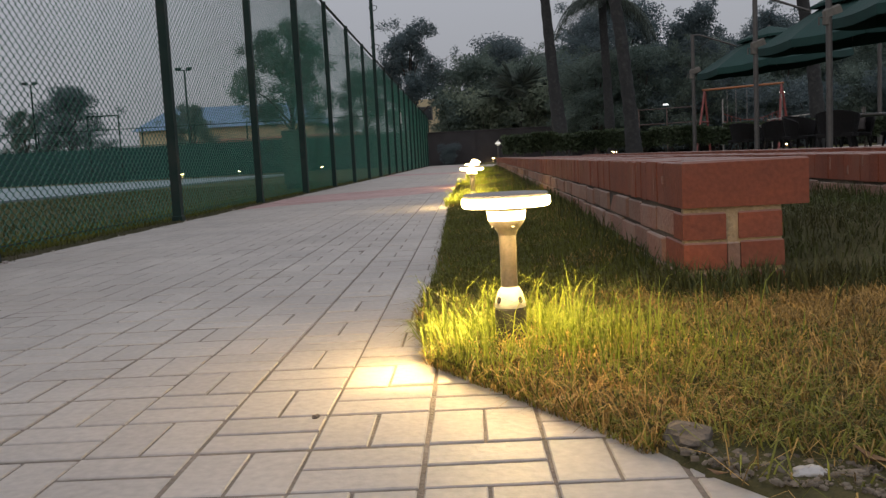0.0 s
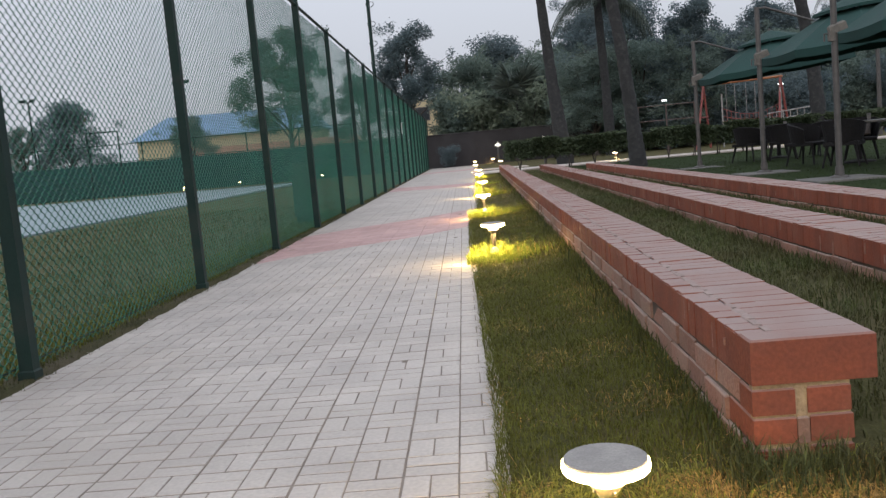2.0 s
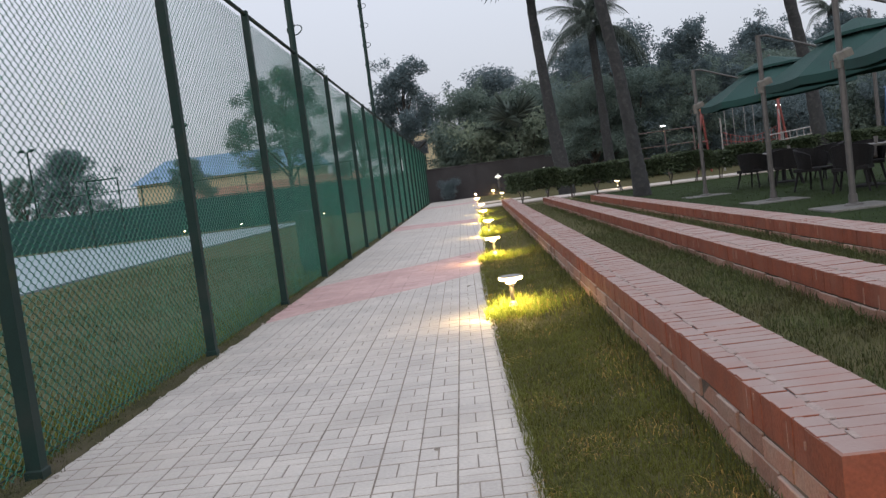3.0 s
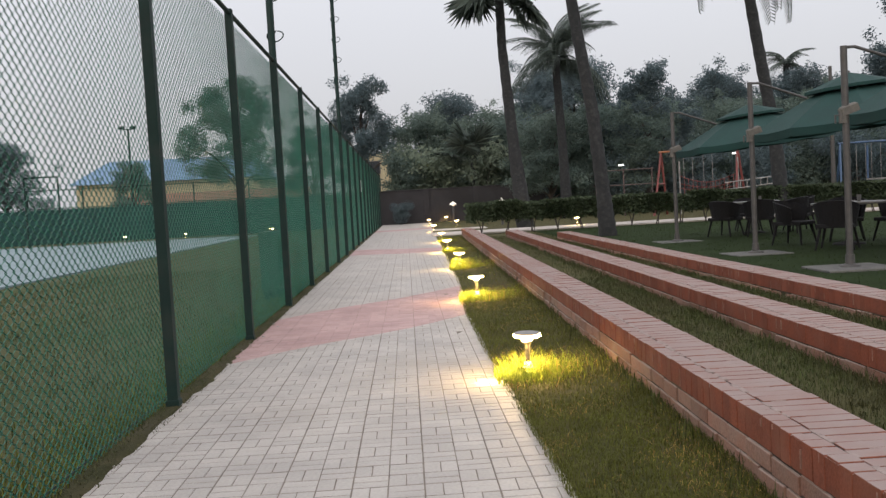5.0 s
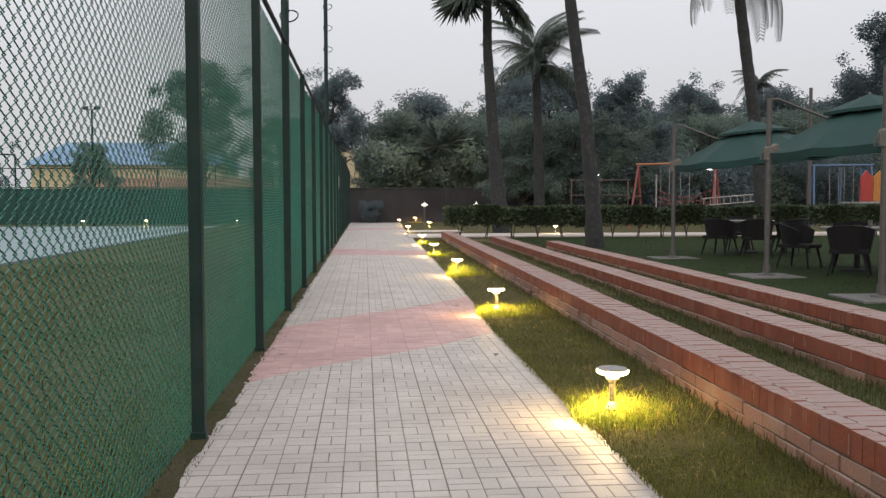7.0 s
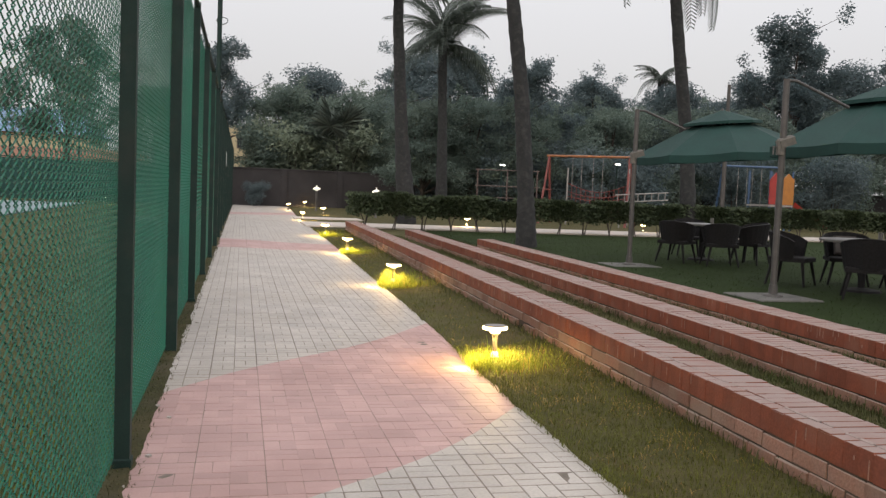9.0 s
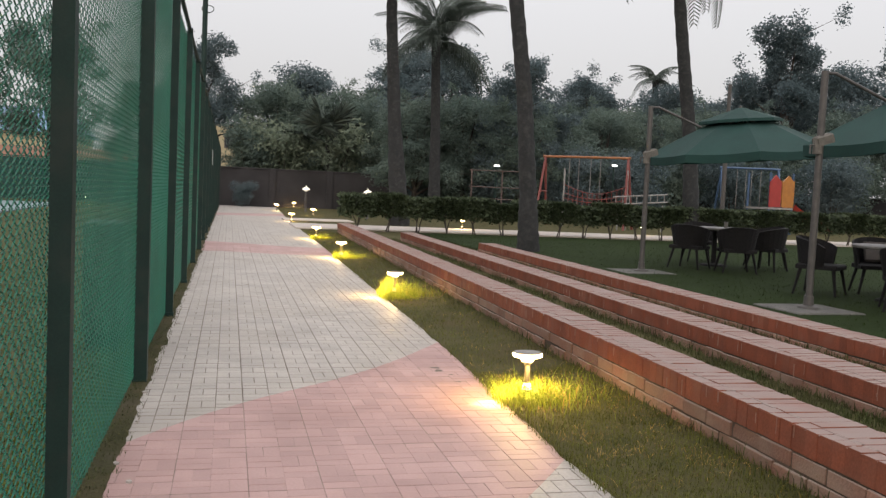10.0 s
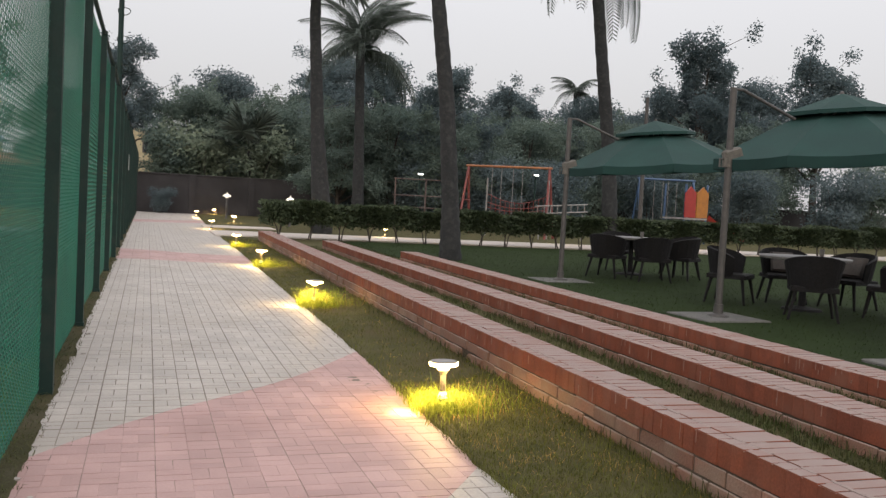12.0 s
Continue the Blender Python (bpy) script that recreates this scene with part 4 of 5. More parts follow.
def feather_leaf(length=3.3, hang=2.4):
    """A coconut palm leaf: an arching midrib with two rows of thin hanging leaflets."""
    height = lambda f: 0.7 * math.sin(f * 2.0) - hang * f ** 2.2
    pieces = [tube([(length * f, 0, height(f)) for f in np.linspace(0, 1, 12)], [0.035 - 0.0027 * i for i in range(12)], 5)]
    for i in range(40):
        f = 0.12 + 0.87 * i / 39
        x, z = length * f, height(f)
        L = 0.8 * math.sin(math.pi * min(1, 0.18 + f * 0.8)) ** 0.6 + 0.12
        for s in (-1, 1):
            d = 0.026
            V = [(x - d, 0, z), (x + d, s * 0.004, z - 0.01), (x + 0.08 + L * 0.16 + d, s * L * 0.40, z - L * 0.18 - d), (x + 0.08 + L * 0.16 - d, s * L * 0.40, z - L * 0.18 + d),
                 (x + L * 0.30, s * L * 0.55, z - L * 0.85)]
            pieces.append((V, [(0, 1, 2, 3), (3, 2, 4)]))
    return joined(pieces)


FAN, FEATHER = mesh_of("frond", fan_leaf(), M_FROND), mesh_of("frond", feather_leaf(), M_FROND)


def palm(name, label, way, radii, leaf, count, low, high, seed, scale=1.0, spin=18):
    rng = random.Random(seed)
    p = thing(name, label, "palm tree", way[0], "palm trees")
    o = Vector(way[0])
    pts = [Vector(w) - o for w in way]
    fine, rr = [], []
    for i in range(len(pts) - 1):
        for j in range(10):
            f = j / 10
            fine.append(pts[i].lerp(pts[i + 1], f))
            rr.append((radii[i] * (1 - f) + radii[i + 1] * f) * (1.05 if j % 2 else 0.96))
    fine.append(pts[-1])
    rr.append(radii[-1])
    part("trunk", tube(fine, rr, 14), M_PALM_BARK, p, "rough ringed grey trunk", True)
    for i in range(count):
        up_angle = low + (high - low) * ((i * 0.7549 + 0.1) % 1.0)
        b = part("frond", leaf, None, p)
        s = scale * rng.uniform(0.85, 1.1)
        b.matrix_basis = Matrix.Translation(pts[-1]) @ pose(0, 0, 0, rng.uniform(-spin, spin), -up_angle, i * 137.5) @ Matrix.Diagonal((s, s, s, 1))
    return p


palm("fan_palm", "tall fan palm with a slender dark trunk", ((3.98, 35.5, 0), (3.68, 35.5, 3.2), (3.42, 35.5, 7.0), (3.40, 35.5, 9.55)), (0.36, 0.23, 0.18, 0.17), FAN, 30, -55, 80, 3, 1.45, 60)
palm("leaning_palm", "leaning palm rising from the lawn by the bench", ((4.66, 24.3, 0), (4.56, 24.2, 1.2), (4.36, 24.2, 3.4), (4.06, 24.2, 5.4), (3.45, 24.2, 10.0)), (0.25, 0.185, 0.165, 0.15, 0.14), FEATHER, 20, -40, 70, 5, 0.85)
palm("leaning_palm", "tall leaning palm behind the umbrellas", ((12.35, 31.0, 0), (12.1, 31.0, 3.0), (11.65, 31.0, 5.9), (11.15, 31.0, 9.4)), (0.28, 0.21, 0.19, 0.17), FEATHER, 20, -40, 70, 6, 0.8)
palm("coconut_palm", "coconut palm with drooping feathery fronds", ((7.6, 46, 0), (7.5, 46, 4.0), (7.35, 46, 8.0)), (0.3, 0.22, 0.2), FEATHER, 30, -22, 82, 7, 0.95)
palm("coconut_palm", "far coconut palm standing in the tree line", ((25.6, 60, 0), (25.5, 60, 9.2)), (0.25, 0.2), FEATHER, 18, -15, 60, 8, 0.55)
palm("banana_plant", "broad-leaved banana plant among the shrubs", ((3.6, 55.4, 0), (3.6, 55.3, 3.6)), (0.2, 0.12), FAN, 12, 5, 80, 9, 1.5)

# clipped hedge in front of the walkway
def hedge_shrub(seed):
    rng = random.Random(seed)
    sh = thing("hedge_shrub", "clipped green hedge shrub on thin bare stems", "hedge", group="clipped hedge shrubs")
    part("stem", joined([tube([(rng.uniform(-0.05, 0.05), 0, -0.05), (rng.uniform(-0.1, 0.1), 0, 0.3), (rng.uniform(-0.2, 0.2), rng.uniform(-0.1, 0.1), 0.6)], [0.02, 0.016, 0.008], 5) for _ in range(3)]), M_BARK, sh, "thin bare stems")
    V, F = [], []
    for _ in range(2800):
        x, y = rng.uniform(-0.5, 0.5), rng.uniform(-0.38, 0.38)
        z = 0.36 + 0.12 * abs(math.sin(7 * x + seed)) + (0.66 - 0.05 * rng.random()) * (1 - rng.random() ** 2)
        a = Vector((rng.gauss(0, 1), rng.gauss(0, 1), rng.gauss(0.2, 0.8))).normalized()
        s = a.orthogonal().normalized()
        L = rng.uniform(0.07, 0.13)
        p = Vector((x, y, min(z, 1.02 + 0.02 * rng.random())))
        k = len(V)
        V += [tuple(p), tuple(p + a * L * 0.5 + s * L * 0.3), tuple(p + a * L), tuple(p + a * L * 0.5 - s * L * 0.3)]
        F += [(k, k + 1, k + 2), (k, k + 2, k + 3)]
    part("foliage", (V, F), M_HEDGE, sh, "dense clipped leaves")
    return sh


HEDGE = [hedge_shrub(s) for s in (21, 22, 23)]
for i in range(36):
    m = pose(1.85 + i * 0.86, 30.7 + i * 0.028 + 0.05 * math.sin(i * 1.7), 0.03, 0, 0, 180 * (i % 2)) @ Matrix.Diagonal((1, 1, 0.95 + 0.05 * math.sin(i * 2.3) + i * 0.004, 1))
    if i < 3:
        HEDGE[i].matrix_basis = m
    else:
        copy_thing(HEDGE[i % 3], m)

# ---------------------------------------------------------------- far walls and buildings
wall = thing("boundary_wall", "dark stained boundary wall with piers behind the garden", "wall", (-2.6, 53.4, 0), kind="structure")
part("wall_face", box(0, 0, -0.1, 60, 0.23, 1.95, 0.02), M_WALL, wall)
part("wall_coping", box(-0.05, -0.04, 1.95, 60, 0.27, 2.02, 0.01), M_WALL, wall)
for i in range(20):
    part("pier", box(i * 3.0, -0.09, -0.1, i * 3.0 + 0.32, 0.0, 2.0), M_WALL, wall)


def building(at, w, d, h, wall_mat, roof_mat, label, rows, cols):
    b = thing("building", label, "building", at, kind="structure")
    part("wall", box(0, 0, -0.1, w, d, h), wall_mat, b)
    if roof_mat:
        part("roof", ([(-0.6, -0.6, h), (w + 0.6, -0.6, h), (w + 0.6, d + 0.6, h), (-0.6, d + 0.6, h), (1.5, d / 2, h + 2.6), (w - 1.5, d / 2, h + 2.6)],
                      [(0, 1, 5, 4), (2, 3, 4, 5), (3, 0, 4), (1, 2, 5), (3, 2, 1, 0)]), roof_mat, b, "sloping sheet roof")
    for r in range(rows):
        for c in range(cols):
            x, z = w * (c + 0.5) / cols, 1.0 + r * 3.1
            win = part("window", box(x - 0.7, -0.05, z, x + 0.7, 0.0, z + 1.3), M_POLE, b)
            part("pane", box(x - 0.6, -0.07, z + 0.1, x + 0.6, -0.052, z + 1.2), M_DARKGLASS, win)
    return b


building((-34, 92, 0), 18.5, 12, 4.9, M_YELLOWWALL, M_BLUEROOF, "long pale yellow building with a blue sheet roof", 1, 8)
building((-27, 84, 0), 17, 6, 3.4, M_PINKWALL, None, "low brick-pink building beyond the court", 1, 5)
building((-4.6, 84, 0), 4.2, 8, 6.1, M_YELLOWWALL, None, "pale yellow house behind the trees", 2, 2)


def flood_pole(at, h):
    p = thing("floodlight_pole", "tall thin court floodlight pole with twin heads", "floodlight", at, "court floodlights")
    part("pole", tube([(0, 0, -0.05), (0, 0, h)], [0.07, 0.045], 8), M_POST, p)
    part("cross_arm", tube([(-0.35, 0, h), (0.35, 0, h)], 0.025, 6), M_POST, p)
    for x in (-0.3, 0.3):
        part("head", moved(box(-0.15, -0.1, -0.06, 0.15, 0.1, 0.06, 0.02), pose(x, -0.1, h + 0.08, 25, 0, 0)), M_POST, p)


flood_pole((-15.0, 48.2, 0), 5.9)
flood_pole((-25.4, 52.0, 0), 6.0)
hoop = thing("goal_frame", "tall dark pipe goal frame on the court", "goal", (-19.0, 44.5, 0.03))
for x in (0, 1.6):
    part("post", tube([(x, 0, 0), (x, 0, 3.4)], 0.04, 8), M_POST, hoop)
part("crossbar", tube([(0, 0, 3.4), (1.6, 0, 3.4)], 0.04, 8), M_POST, hoop)
mast = thing("street_pole", "plain tall grey pole behind the umbrellas", "pole", (17.6, 38, 0))
part("shaft", tube([(0, 0, -0.05), (0, 0, 6.0)], [0.1, 0.07], 8), M_POLE, mast)


# ---------------------------------------------------------------- grass
def blades(rng, spots, lo, hi, width, lean=0.5, sink=0.25):
    """Bent blades of grass at (x, y, z) spots."""
    V, F = [], []
    for x, y, z in spots:
        h = rng.uniform(lo, hi)
        a = rng.uniform(0, 2 * math.pi)
        c, s = math.cos(a), math.sin(a)
        k = rng.uniform(0.1, 1.0) * lean * h
        wx, wy = -s * width * 0.5, c * width * 0.5
        n = len(V)
        V += [(x - wx, y - wy, z - 0.006), (x + wx, y + wy, z - 0.006), (x + c * k * 0.35 + wx * 0.8, y + s * k * 0.35 + wy * 0.8, z + h * 0.6),
              (x + c * k * 0.35 - wx * 0.8, y + s * k * 0.35 - wy * 0.8, z + h * 0.6), (x + c * k, y + s * k, z + h * (1 - sink * lean * rng.random()))]
        F += [(0 + n, 1 + n, 2 + n, 3 + n), (3 + n, 2 + n, 4 + n)]
    return V, F


def on_lawn(rng, count, y0, y1, x_of, keep=lambda x, y: True):
    out = []
    for _ in range(count):
        y = rng.uniform(y0, y1)
        a, b = x_of(y)
        x = rng.uniform(a, b)
        if keep(x, y):
            out.append((x, y, lawn_height(x, y)))
    return out


rng = random.Random(77)
strip = lambda y: (path_edge(y) - 0.02, bench_x(0, y) + 0.02)
near_strip = lambda y: (path_edge(y) - 0.015, 2.4)
def is_dry(x, y):
    share = 0.25 + (0.55 * min(1, max(0, (x - 0.12) / 0.6)) if y < 2.2 else -0.22) + (0.8 if y < 2.2 else 0.3) * noise.noise((x * 3.0, y * 3.0, 4))
    return rng.random() < share


green, dry = [], []
for p in on_lawn(rng, 105000, 0.75, 2.25, near_strip) + on_lawn(rng, 36000, 2.25, 6, strip) + on_lawn(rng, 30000, 6, 12, strip) + on_lawn(rng, 22000, 12, 30, strip):
    bare = p[1] < 1.25 and p[0] - path_edge(p[1]) < 0.03 + 0.04 * noise.noise((p[0] * 9, p[1] * 9, 2)) and rng.random() < 0.7
    bare = bare or (p[0] > 0.235 and p[1] < 1.135 - 0.48 * (p[0] - 0.25) + 0.03 * noise.noise((p[0] * 14, p[1] * 14, 9)) and rng.random() < 0.94)
    by_lamp = abs(p[0] - 0.099) < 0.034 and 1.58 < p[1] < 1.63
    clump = p[1] > 2.25 or noise.noise((p[0] * 17, p[1] * 17, 6)) + 0.5 * noise.noise((p[0] * 45, p[1] * 45, 1)) > rng.uniform(-0.55, 0.1)
    if not bare and not by_lamp and clump:
        (dry if is_dry(p[0], p[1]) else green).append(p)
tagged(part("strip_grass", blades(rng, [p for p in green if p[1] >= 2.25], 0.014, 0.042, 0.0026, 1.8, 0.42), M_GRASS_STRIP), "short green grass between path and bench", "grass", kind="stuff")
tagged(part("lawn_grass", blades(rng, [p for p in green if p[1] < 2.25], 0.012, 0.044, 0.0027, 2.7, 0.42), M_GRASS), "short green grass of the lawn strip", "grass", kind="stuff")
tagged(part("dry_grass", blades(rng, dry, 0.012, 0.042, 0.0022, 3.0, 0.42), M_GRASS_DRY), "dry straw-coloured grass in the lawn", "grass", kind="stuff")
terrace = []
for k in (0, 1):
    terrace += on_lawn(rng, 30000, 2.4, 12, lambda y: (bench_x(k, y) + 0.24, bench_x(k + 1, y) + 0.02)) + on_lawn(rng, 9000, 12, 26, lambda y: (bench_x(k, y) + 0.24, bench_x(k + 1, y) + 0.02))
tagged(part("terrace_grass", blades(rng, terrace, 0.015, 0.055, 0.0042, 1.5), M_GRASS_ROUGH), "rough grass growing between the brick benches", "grass", kind="stuff")
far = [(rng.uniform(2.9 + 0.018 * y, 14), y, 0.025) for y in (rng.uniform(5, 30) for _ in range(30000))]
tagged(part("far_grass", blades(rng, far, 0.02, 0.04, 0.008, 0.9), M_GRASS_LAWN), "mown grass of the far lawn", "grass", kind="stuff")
verge = [(FENCE_X + min(0.075, rng.gauss(-0.02, 0.045)), rng.uniform(1.0, 24), -0.004) for _ in range(9000)]
tagged(part("fence_weeds", blades(rng, [p for p in verge if p[0] > FENCE_X - 0.14], 0.012, 0.042, 0.004, 1.8), M_GRASS_ROUGH), "thin dry weeds along the foot of the fence", "weeds", kind="stuff")
field_blades = [(rng.uniform(-7.5, FENCE_X - 0.05), rng.uniform(1.5, 20), -0.01) for _ in range(20000)]
foot_green = [(FENCE_X - 0.05 - abs(rng.gauss(0, 0.28)), rng.uniform(1.2, 16), -0.012) for _ in range(11000)]
tagged(part("fence_foot_grass", blades(rng, foot_green, 0.03, 0.10, 0.005, 1.0), M_GRASS_STRIP), "green grass growing behind the foot of the fence", "grass", kind="stuff")
tagged(part("field_grass", blades(rng, field_blades, 0.03, 0.08, 0.006, 1.0), M_GRASS_ROUGH), "patchy grass of the field beyond the fence", "grass", kind="stuff")
for i, (x, y) in enumerate(LAMPS[:6]):
    n = (3000, 3600, 3200, 3600, 2600, 2400)[i]
    tuft = []
    for _ in range(n):
        a, r = rng.uniform(0, 2 * math.pi), abs(rng.gauss(0, 0.17 if i else 0.15)) + 0.035
        px, py = x + 0.03 + r * math.cos(a) * 1.15, y + r * math.sin(a)
        if px > path_edge(py) - (0.02 if i == 0 else 0.05) and not (i == 0 and abs(px - x) < 0.03 and y - 0.11 < py < y):
            tuft.append((px, py, lawn_height(px, py)))
    g = tagged(part("grass_tuft", joined([blades(rng, tuft[: n * 2 // 3], 0.03 if i == 0 else 0.04, 0.075 if i == 0 else 0.09, 0.0022 if i == 0 else 0.0032, 1.5, 0.3), blades(rng, tuft[n * 2 // 3:: 2], 0.08, (0.155, 0.19, 0.16, 0.28, 0.2, 0.2)[i], 0.0026 if i == 0 else 0.0034, 1.15 if i == 0 else 1.6, 0.3)]), M_GRASS_TUFT),
               "long uncut grass tuft round a bollard lamp", "grass", "grass tufts", "stuff")

stray = []
for x, y in LAMPS[1:4]:
    for _ in range(60):
        px, py = x + 0.03 + abs(rng.gauss(0, 0.22)), y + rng.gauss(-0.05, 0.16)
        stray.append((px, py, lawn_height(px, py)))
tagged(part("grass_stalk", blades(rng, stray, 0.09, 0.17, 0.0028, 2.4, 0.25), M_GRASS_DRY), "long pale stray grass stalks by the bollard lamps", "grass", kind="stuff")

lip = [(path_edge(y) + rng.uniform(-0.014, 0.03), y, 0.004) for y in (rng.uniform(1.13, 1.7) for _ in range(1900))]
tagged(part("edge_grass", blades(rng, lip[:950], 0.010, 0.030, 0.0022, 2.2, 0.4), M_GRASS), "short grass creeping over the path's edge", "grass", kind="stuff")
tagged(part("edge_straw", blades(rng, lip[950:], 0.008, 0.022, 0.0020, 3.0, 0.4), M_GRASS_DRY), "dry straw bits along the path's edge", "straw", kind="stuff")

straw = on_lawn(rng, 1500, 0.95, 2.1, near_strip, lambda x, y: x < 1.2 and rng.random() < 0.25 + 0.6 * (x > 0.2))
tagged(part("loose_straw", blades(rng, straw, 0.014, 0.036, 0.0016, 4.2, 0.1), M_GRASS_DRY), "loose dry straw lying in the lawn", "straw", kind="stuff")

foot = [(bench_x(0, y) - abs(rng.gauss(0, 0.05)), y, lawn_height(bench_x(0, y) - 0.03, y) - 0.005) for y in (2.2 + 26 * rng.random() ** 1.6 for _ in range(2200))]
foot += [(rng.uniform(0.45, 1.7), rng.gauss(2.15, 0.07), 0.012) for _ in range(2600)]
for k in (1, 2):
    for _ in range(5200):
        y = 2.3 + 19 * rng.random() ** 1.3
        x = bench_x(k, y) - abs(rng.gauss(0, 0.09))
        if noise.noise((y * 1.3, k * 5, 2)) > -0.25:
            foot.append((x, y, lawn_height(x, y) - 0.004))
tagged(part("bench_foot_grass", blades(rng, foot, 0.03, 0.10, 0.0045, 0.9), M_GRASS_ROUGH), "uncut grass along the foot of the brick bench", "grass", kind="stuff")

# loose bits at the path's edge
def lump(name, label, category, at, r, mat, seed, flat=0.6):
    bm = bmesh.new()
    bmesh.ops.create_icosphere(bm, subdivisions=3, radius=r)
    for v in bm.verts:
        v.co *= 1 + 0.35 * noise.noise(v.co * (1.6 / r) + Vector((seed, 0, 0))) + 0.1 * noise.noise(v.co * (6 / r))
        v.co.z *= flat
        v.co.x *= 1.5
    me = bpy.data.meshes.new(name)
    bm.to_mesh(me)
    bm.free()
    me.materials.append(mat)
    ob = new(name, me)
    ob.matrix_basis = pose(*at, 0, 0, seed * 37)
    return tagged(ob, label, category)


lump("stone", "dark grey rubble stone half sunk at the lawn edge", "stone", (0.282, 1.128, 0.016), 0.026, M_STONE, 3, 0.75)
grit = []
for _ in range(1000):
    x = rng.uniform(0.24, 0.62)
    y = 1.125 - 0.48 * (x - 0.25) - 0.10 * rng.random() ** 0.8
    if x > path_edge(y) + 0.004:
        r = 0.0006 + 0.0034 * rng.random() ** 4
        grit.append(moved(box(-1.5 * r, -r, -r, 1.5 * r, r, r * 0.5, r * 0.4), pose(x, y, lawn_height(x, y) + 0.001, rng.uniform(-30, 30), rng.uniform(-30, 30), rng.uniform(0, 360))))
tagged(part("soil_grit", joined(grit), M_GRIT), "pale grit and crumbs on the bare soil corner", "grit", kind="stuff")
lump("pebble", "tiny dark pebble lying on the pavers", "pebble", (-0.20, 1.335, 0.004), 0.005, M_STONE, 2)
lump("litter", "crumpled pale litter on the bare soil", "litter", (0.378, 1.012, 0.014), 0.013, M_FOIL, 5)
lump("stone", "small brown stone at the lawn edge", "stone", (0.55, 1.09, 0.016), 0.012, M_STONE, 7)
for i in range(9):
    x, y = 0.24 + 0.45 * rng.random(), 1.0 + 0.14 * rng.random()
    lf = part("dead_leaf", moved(([(0, -0.006, 0), (0.011, 0, 0.003), (0, 0.006, 0.002), (-0.013, 0, 0.004), (0, 0, -0.002)], [(0, 1, 4), (1, 2, 4), (2, 3, 4), (3, 0, 4)]), pose(0, 0, 0, rng.uniform(-20, 20), rng.uniform(-20, 20), 0)), M_DEADLEAF)
    lf.matrix_basis = pose(x, y, 0.022, 0, 0, rng.uniform(0, 360))
    if i == 0:
        lf.matrix_basis = pose(0.447, 1.022, 0.024, 0, 0, 140) @ Matrix.Diagonal((2.2, 2.0, 2.0, 1))
    tagged(lf, "dry curled brown leaf on the path's edge", "leaf", "dead leaves")

# ---------------------------------------------------------------- the paved path, stone by stone
BANDS = ((8.0, 10.62, 10.2, 13.12), (22.3, 24.9, 22.0, 23.9), (39.5, 42.0, 40.5, 43.0))


def band_lines(x):
    """The y at which each band begins and ends, at this x."""
    f = (x + 2.05) / 2.0
    w = 0.10 * math.sin(f * 6.0 + 0.5)
    return [line for a, b, c, d in BANDS for line in (a + (c - a) * f + w, b + (d - b) * f + w)]


def clipped(poly, pa, pb, keep_above):
    """The part of a convex outline above (or below) the line from pa to pb."""
    side = lambda p: ((p[1] - pa[1]) - (pb[1] - pa[1]) * (p[0] - pa[0]) / (pb[0] - pa[0])) * (1 if keep_above else -1)
    out = []
    for i, p in enumerate(poly):
        q = poly[(i + 1) % len(poly)]
        sp, sq = side(p), side(q)
        if sp >= 0:
            out.append(p)
        if (sp > 0 > sq) or (sp < 0 < sq):
            f = sp / (sp - sq)
            out.append((p[0] + (q[0] - p[0]) * f, p[1] + (q[1] - p[1]) * f))
    return out


def prism(poly, z0, z1):
    n = len(poly)
    return ([(x, y, z0) for x, y in poly] + [(x, y, z1) for x, y in poly], [tuple(range(n, 2 * n))] + [(i, (i + 1) % n, n + (i + 1) % n, n + i) for i in range(n)])


path = thing("path", "paved path of cream pavers in basket weave with red bands", "path", kind="structure")
part("joint_bed", sheet([-2.135 + 0.06 * i for i in range(62)] + [4, 14], [-8, -2] + [0.06 * i for i in range(10, 300)] + [24, 34, 54], lambda x, y: -0.0020 - 0.0016 * noise.noise((x * 2.3, y * 2.3, 1)) - 0.0012 * noise.noise((x * 9, y * 9, 3))), M_BED, path, "sandy joints between the pavers")
SQ = 0.15
GAP, WIDE, CROSS = 0.0046, 0.0066, 0.0072
rng = random.Random(5)


def paver_geo(w, d, c=0.0016):
    return box(0, 0, -0.03, w, d, 0, c)


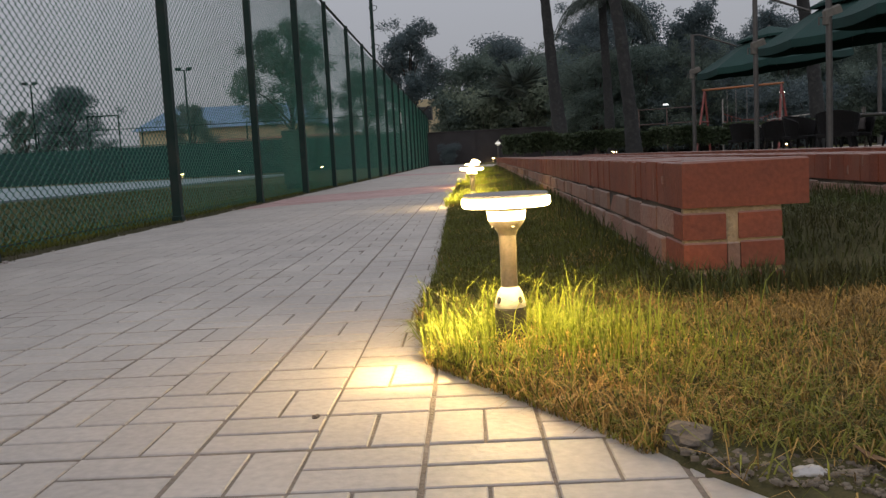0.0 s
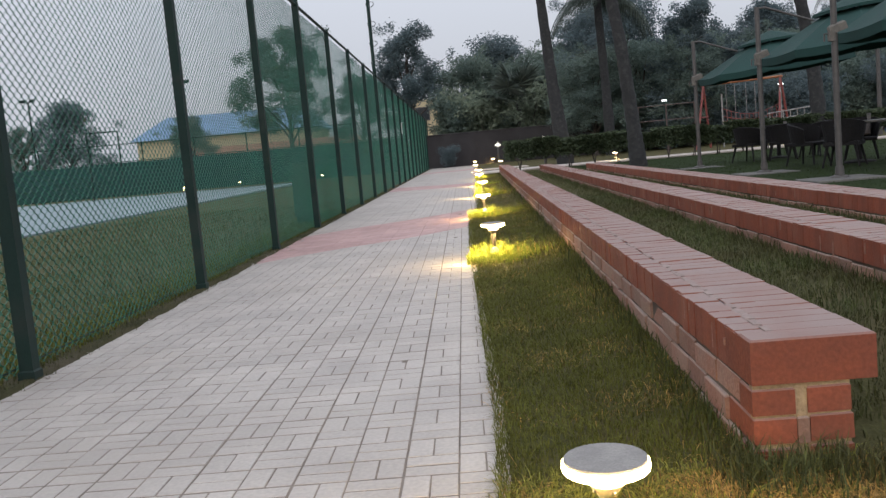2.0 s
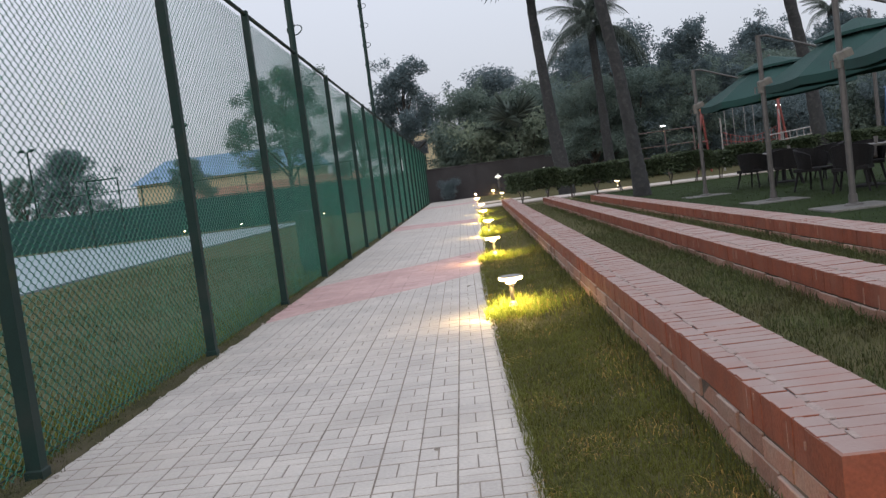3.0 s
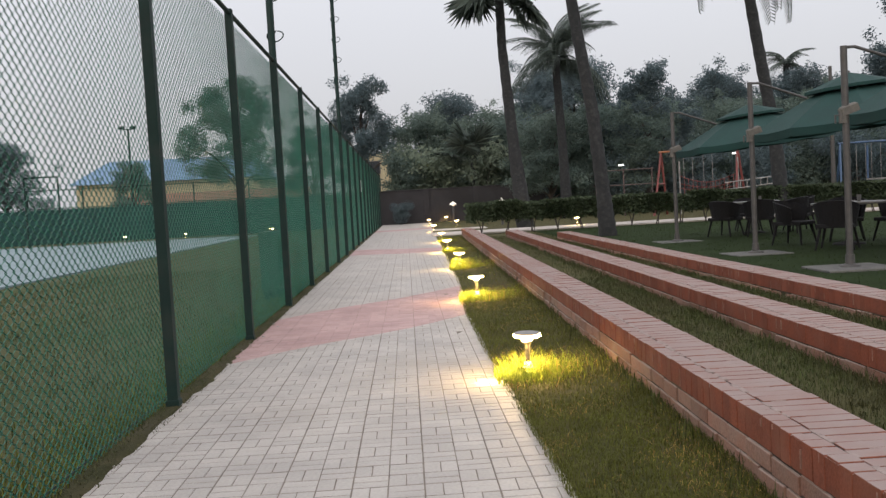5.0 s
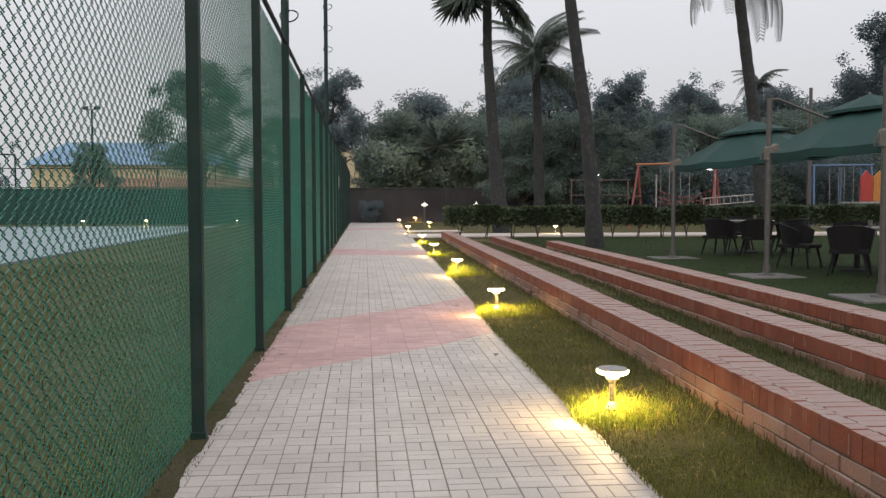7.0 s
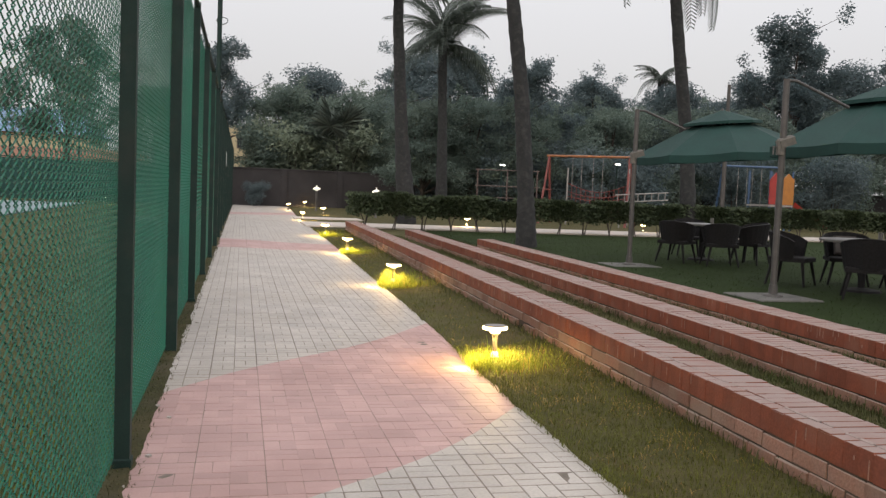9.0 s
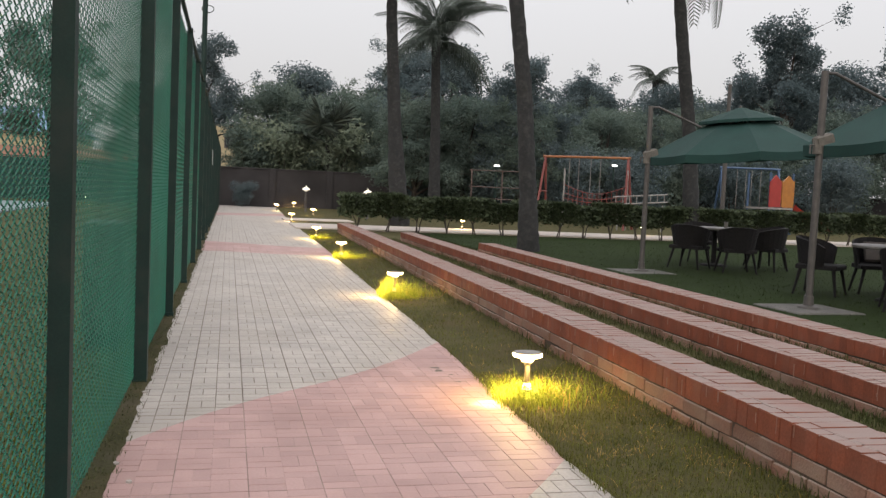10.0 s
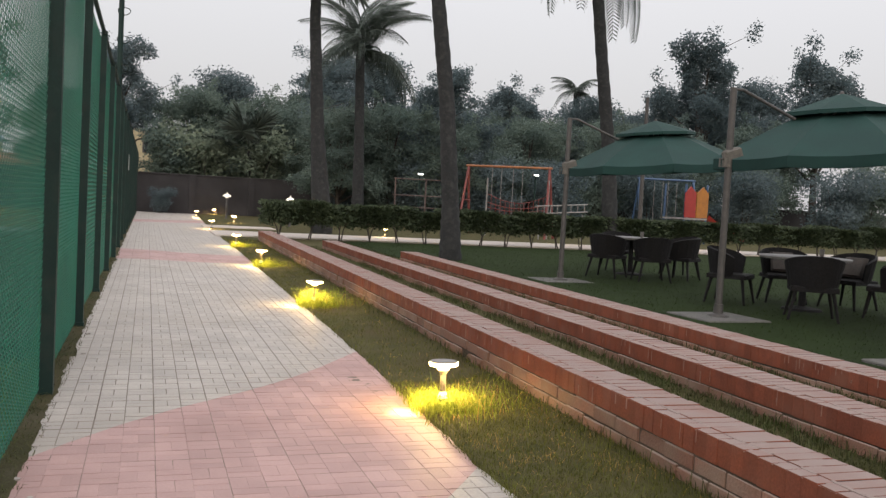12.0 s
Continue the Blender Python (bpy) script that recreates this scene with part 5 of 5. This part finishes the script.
SHARED = {}
rest = {True: [], False: []}
X0 = -2.134
for i in range(-1, 24):
    for j in range(-6, 360):
        x, y = X0 + i * SQ, j * SQ
        if x < -2.15 or x > path_edge(y + 0.07) + 0.16 or y > 53.5 or (x > 1.4):
            continue
        left = WIDE / 2 if i % 2 == 0 else GAP / 2
        right = GAP / 2 if i % 2 == 0 else WIDE / 2
        w = SQ - left - right
        low = 0.0062 if j % 2 == 0 else 0.0048
        d = SQ - low - 0.0042
        if (i + j + (i >= 14)) % 2 == 0:
            stones = ((0, 0, w, d / 2 - CROSS / 2), (0, d / 2 + CROSS / 2, w, d / 2 - CROSS / 2))
        else:
            stones = ((0, 0, w / 2 - GAP / 2, d), (w / 2 + GAP / 2, 0, w / 2 - GAP / 2, d))
        for a, b, sw, sd in stones:
            xa, ya = x + left + a, y + low + b
            if sum(1 for p in band_lines(xa) if p < ya) % 2 == 1:      # the red stones lie closer together
                xa, ya, sw, sd = xa - 0.0022, ya - 0.0022, sw + 0.0044, sd + 0.0044
            la, lb = band_lines(xa), band_lines(xa + sw)
            cut = [(p, q, k) for k, (p, q) in enumerate(zip(la, lb)) if max(p, q) > ya and min(p, q) < ya + sd]
            if cut:
                p, q, k = cut[0]
                stone = [(xa, ya), (xa + sw, ya), (xa + sw, ya + sd), (xa, ya + sd)]
                for above in (True, False):
                    piece = clipped(stone, (xa, p), (xa + sw, q), above)
                    if len(piece) > 2:
                        rest[above == (k % 2 == 0)].append(prism(piece, -0.03, rng.uniform(-0.001, 0.001)))
                continue
            red = sum(1 for p in la if p < ya) % 2 == 1
            m = pose(xa, ya, rng.uniform(-0.0006, 0.0010), rng.uniform(-0.25, 0.25), rng.uniform(-0.25, 0.25), rng.uniform(-0.5, 0.5))
            if not red and -1.05 < x < 0.45 and 0.9 <= y < 2.3:
                key = (round(sw, 4), round(sd, 4))
                if key not in SHARED:
                    SHARED[key] = mesh_of("paver", paver_geo(sw, sd), M_PAVER)
                part("paver", SHARED[key], None, path).matrix_basis = m
            else:
                rest[red].append(moved(paver_geo(sw, sd), m))
chips = []
for _ in range(36):
    y, r = 1.3 + 14 * rng.random() ** 1.4, rng.uniform(0.006, 0.022)
    n = rng.choice((4, 5, 6))
    x = -2.062 + 0.05 * noise.noise((y * 1.7, 3, 0)) + rng.gauss(0, 0.03)
    chips.append(moved(prism([(r * rng.uniform(0.6, 1.2) * math.cos(q * 6.283 / n), r * rng.uniform(0.6, 1.2) * math.sin(q * 6.283 / n)) for q in range(n)], -0.01, rng.uniform(0.002, 0.007)), pose(x, y, 0.004, 0, 0, rng.uniform(0, 360))))
tagged(part("paver_chips", joined(chips), M_PAVER, path, "broken crumbs of paver along the worn edge"), kind="stuff")
tagged(part("paver_field", joined(rest[False]), M_PAVER, path, "cream concrete pavers"), kind="stuff")
tagged(part("paver_band", joined(rest[True]), M_PAVER_RED, path, "red concrete paver bands"), kind="stuff")
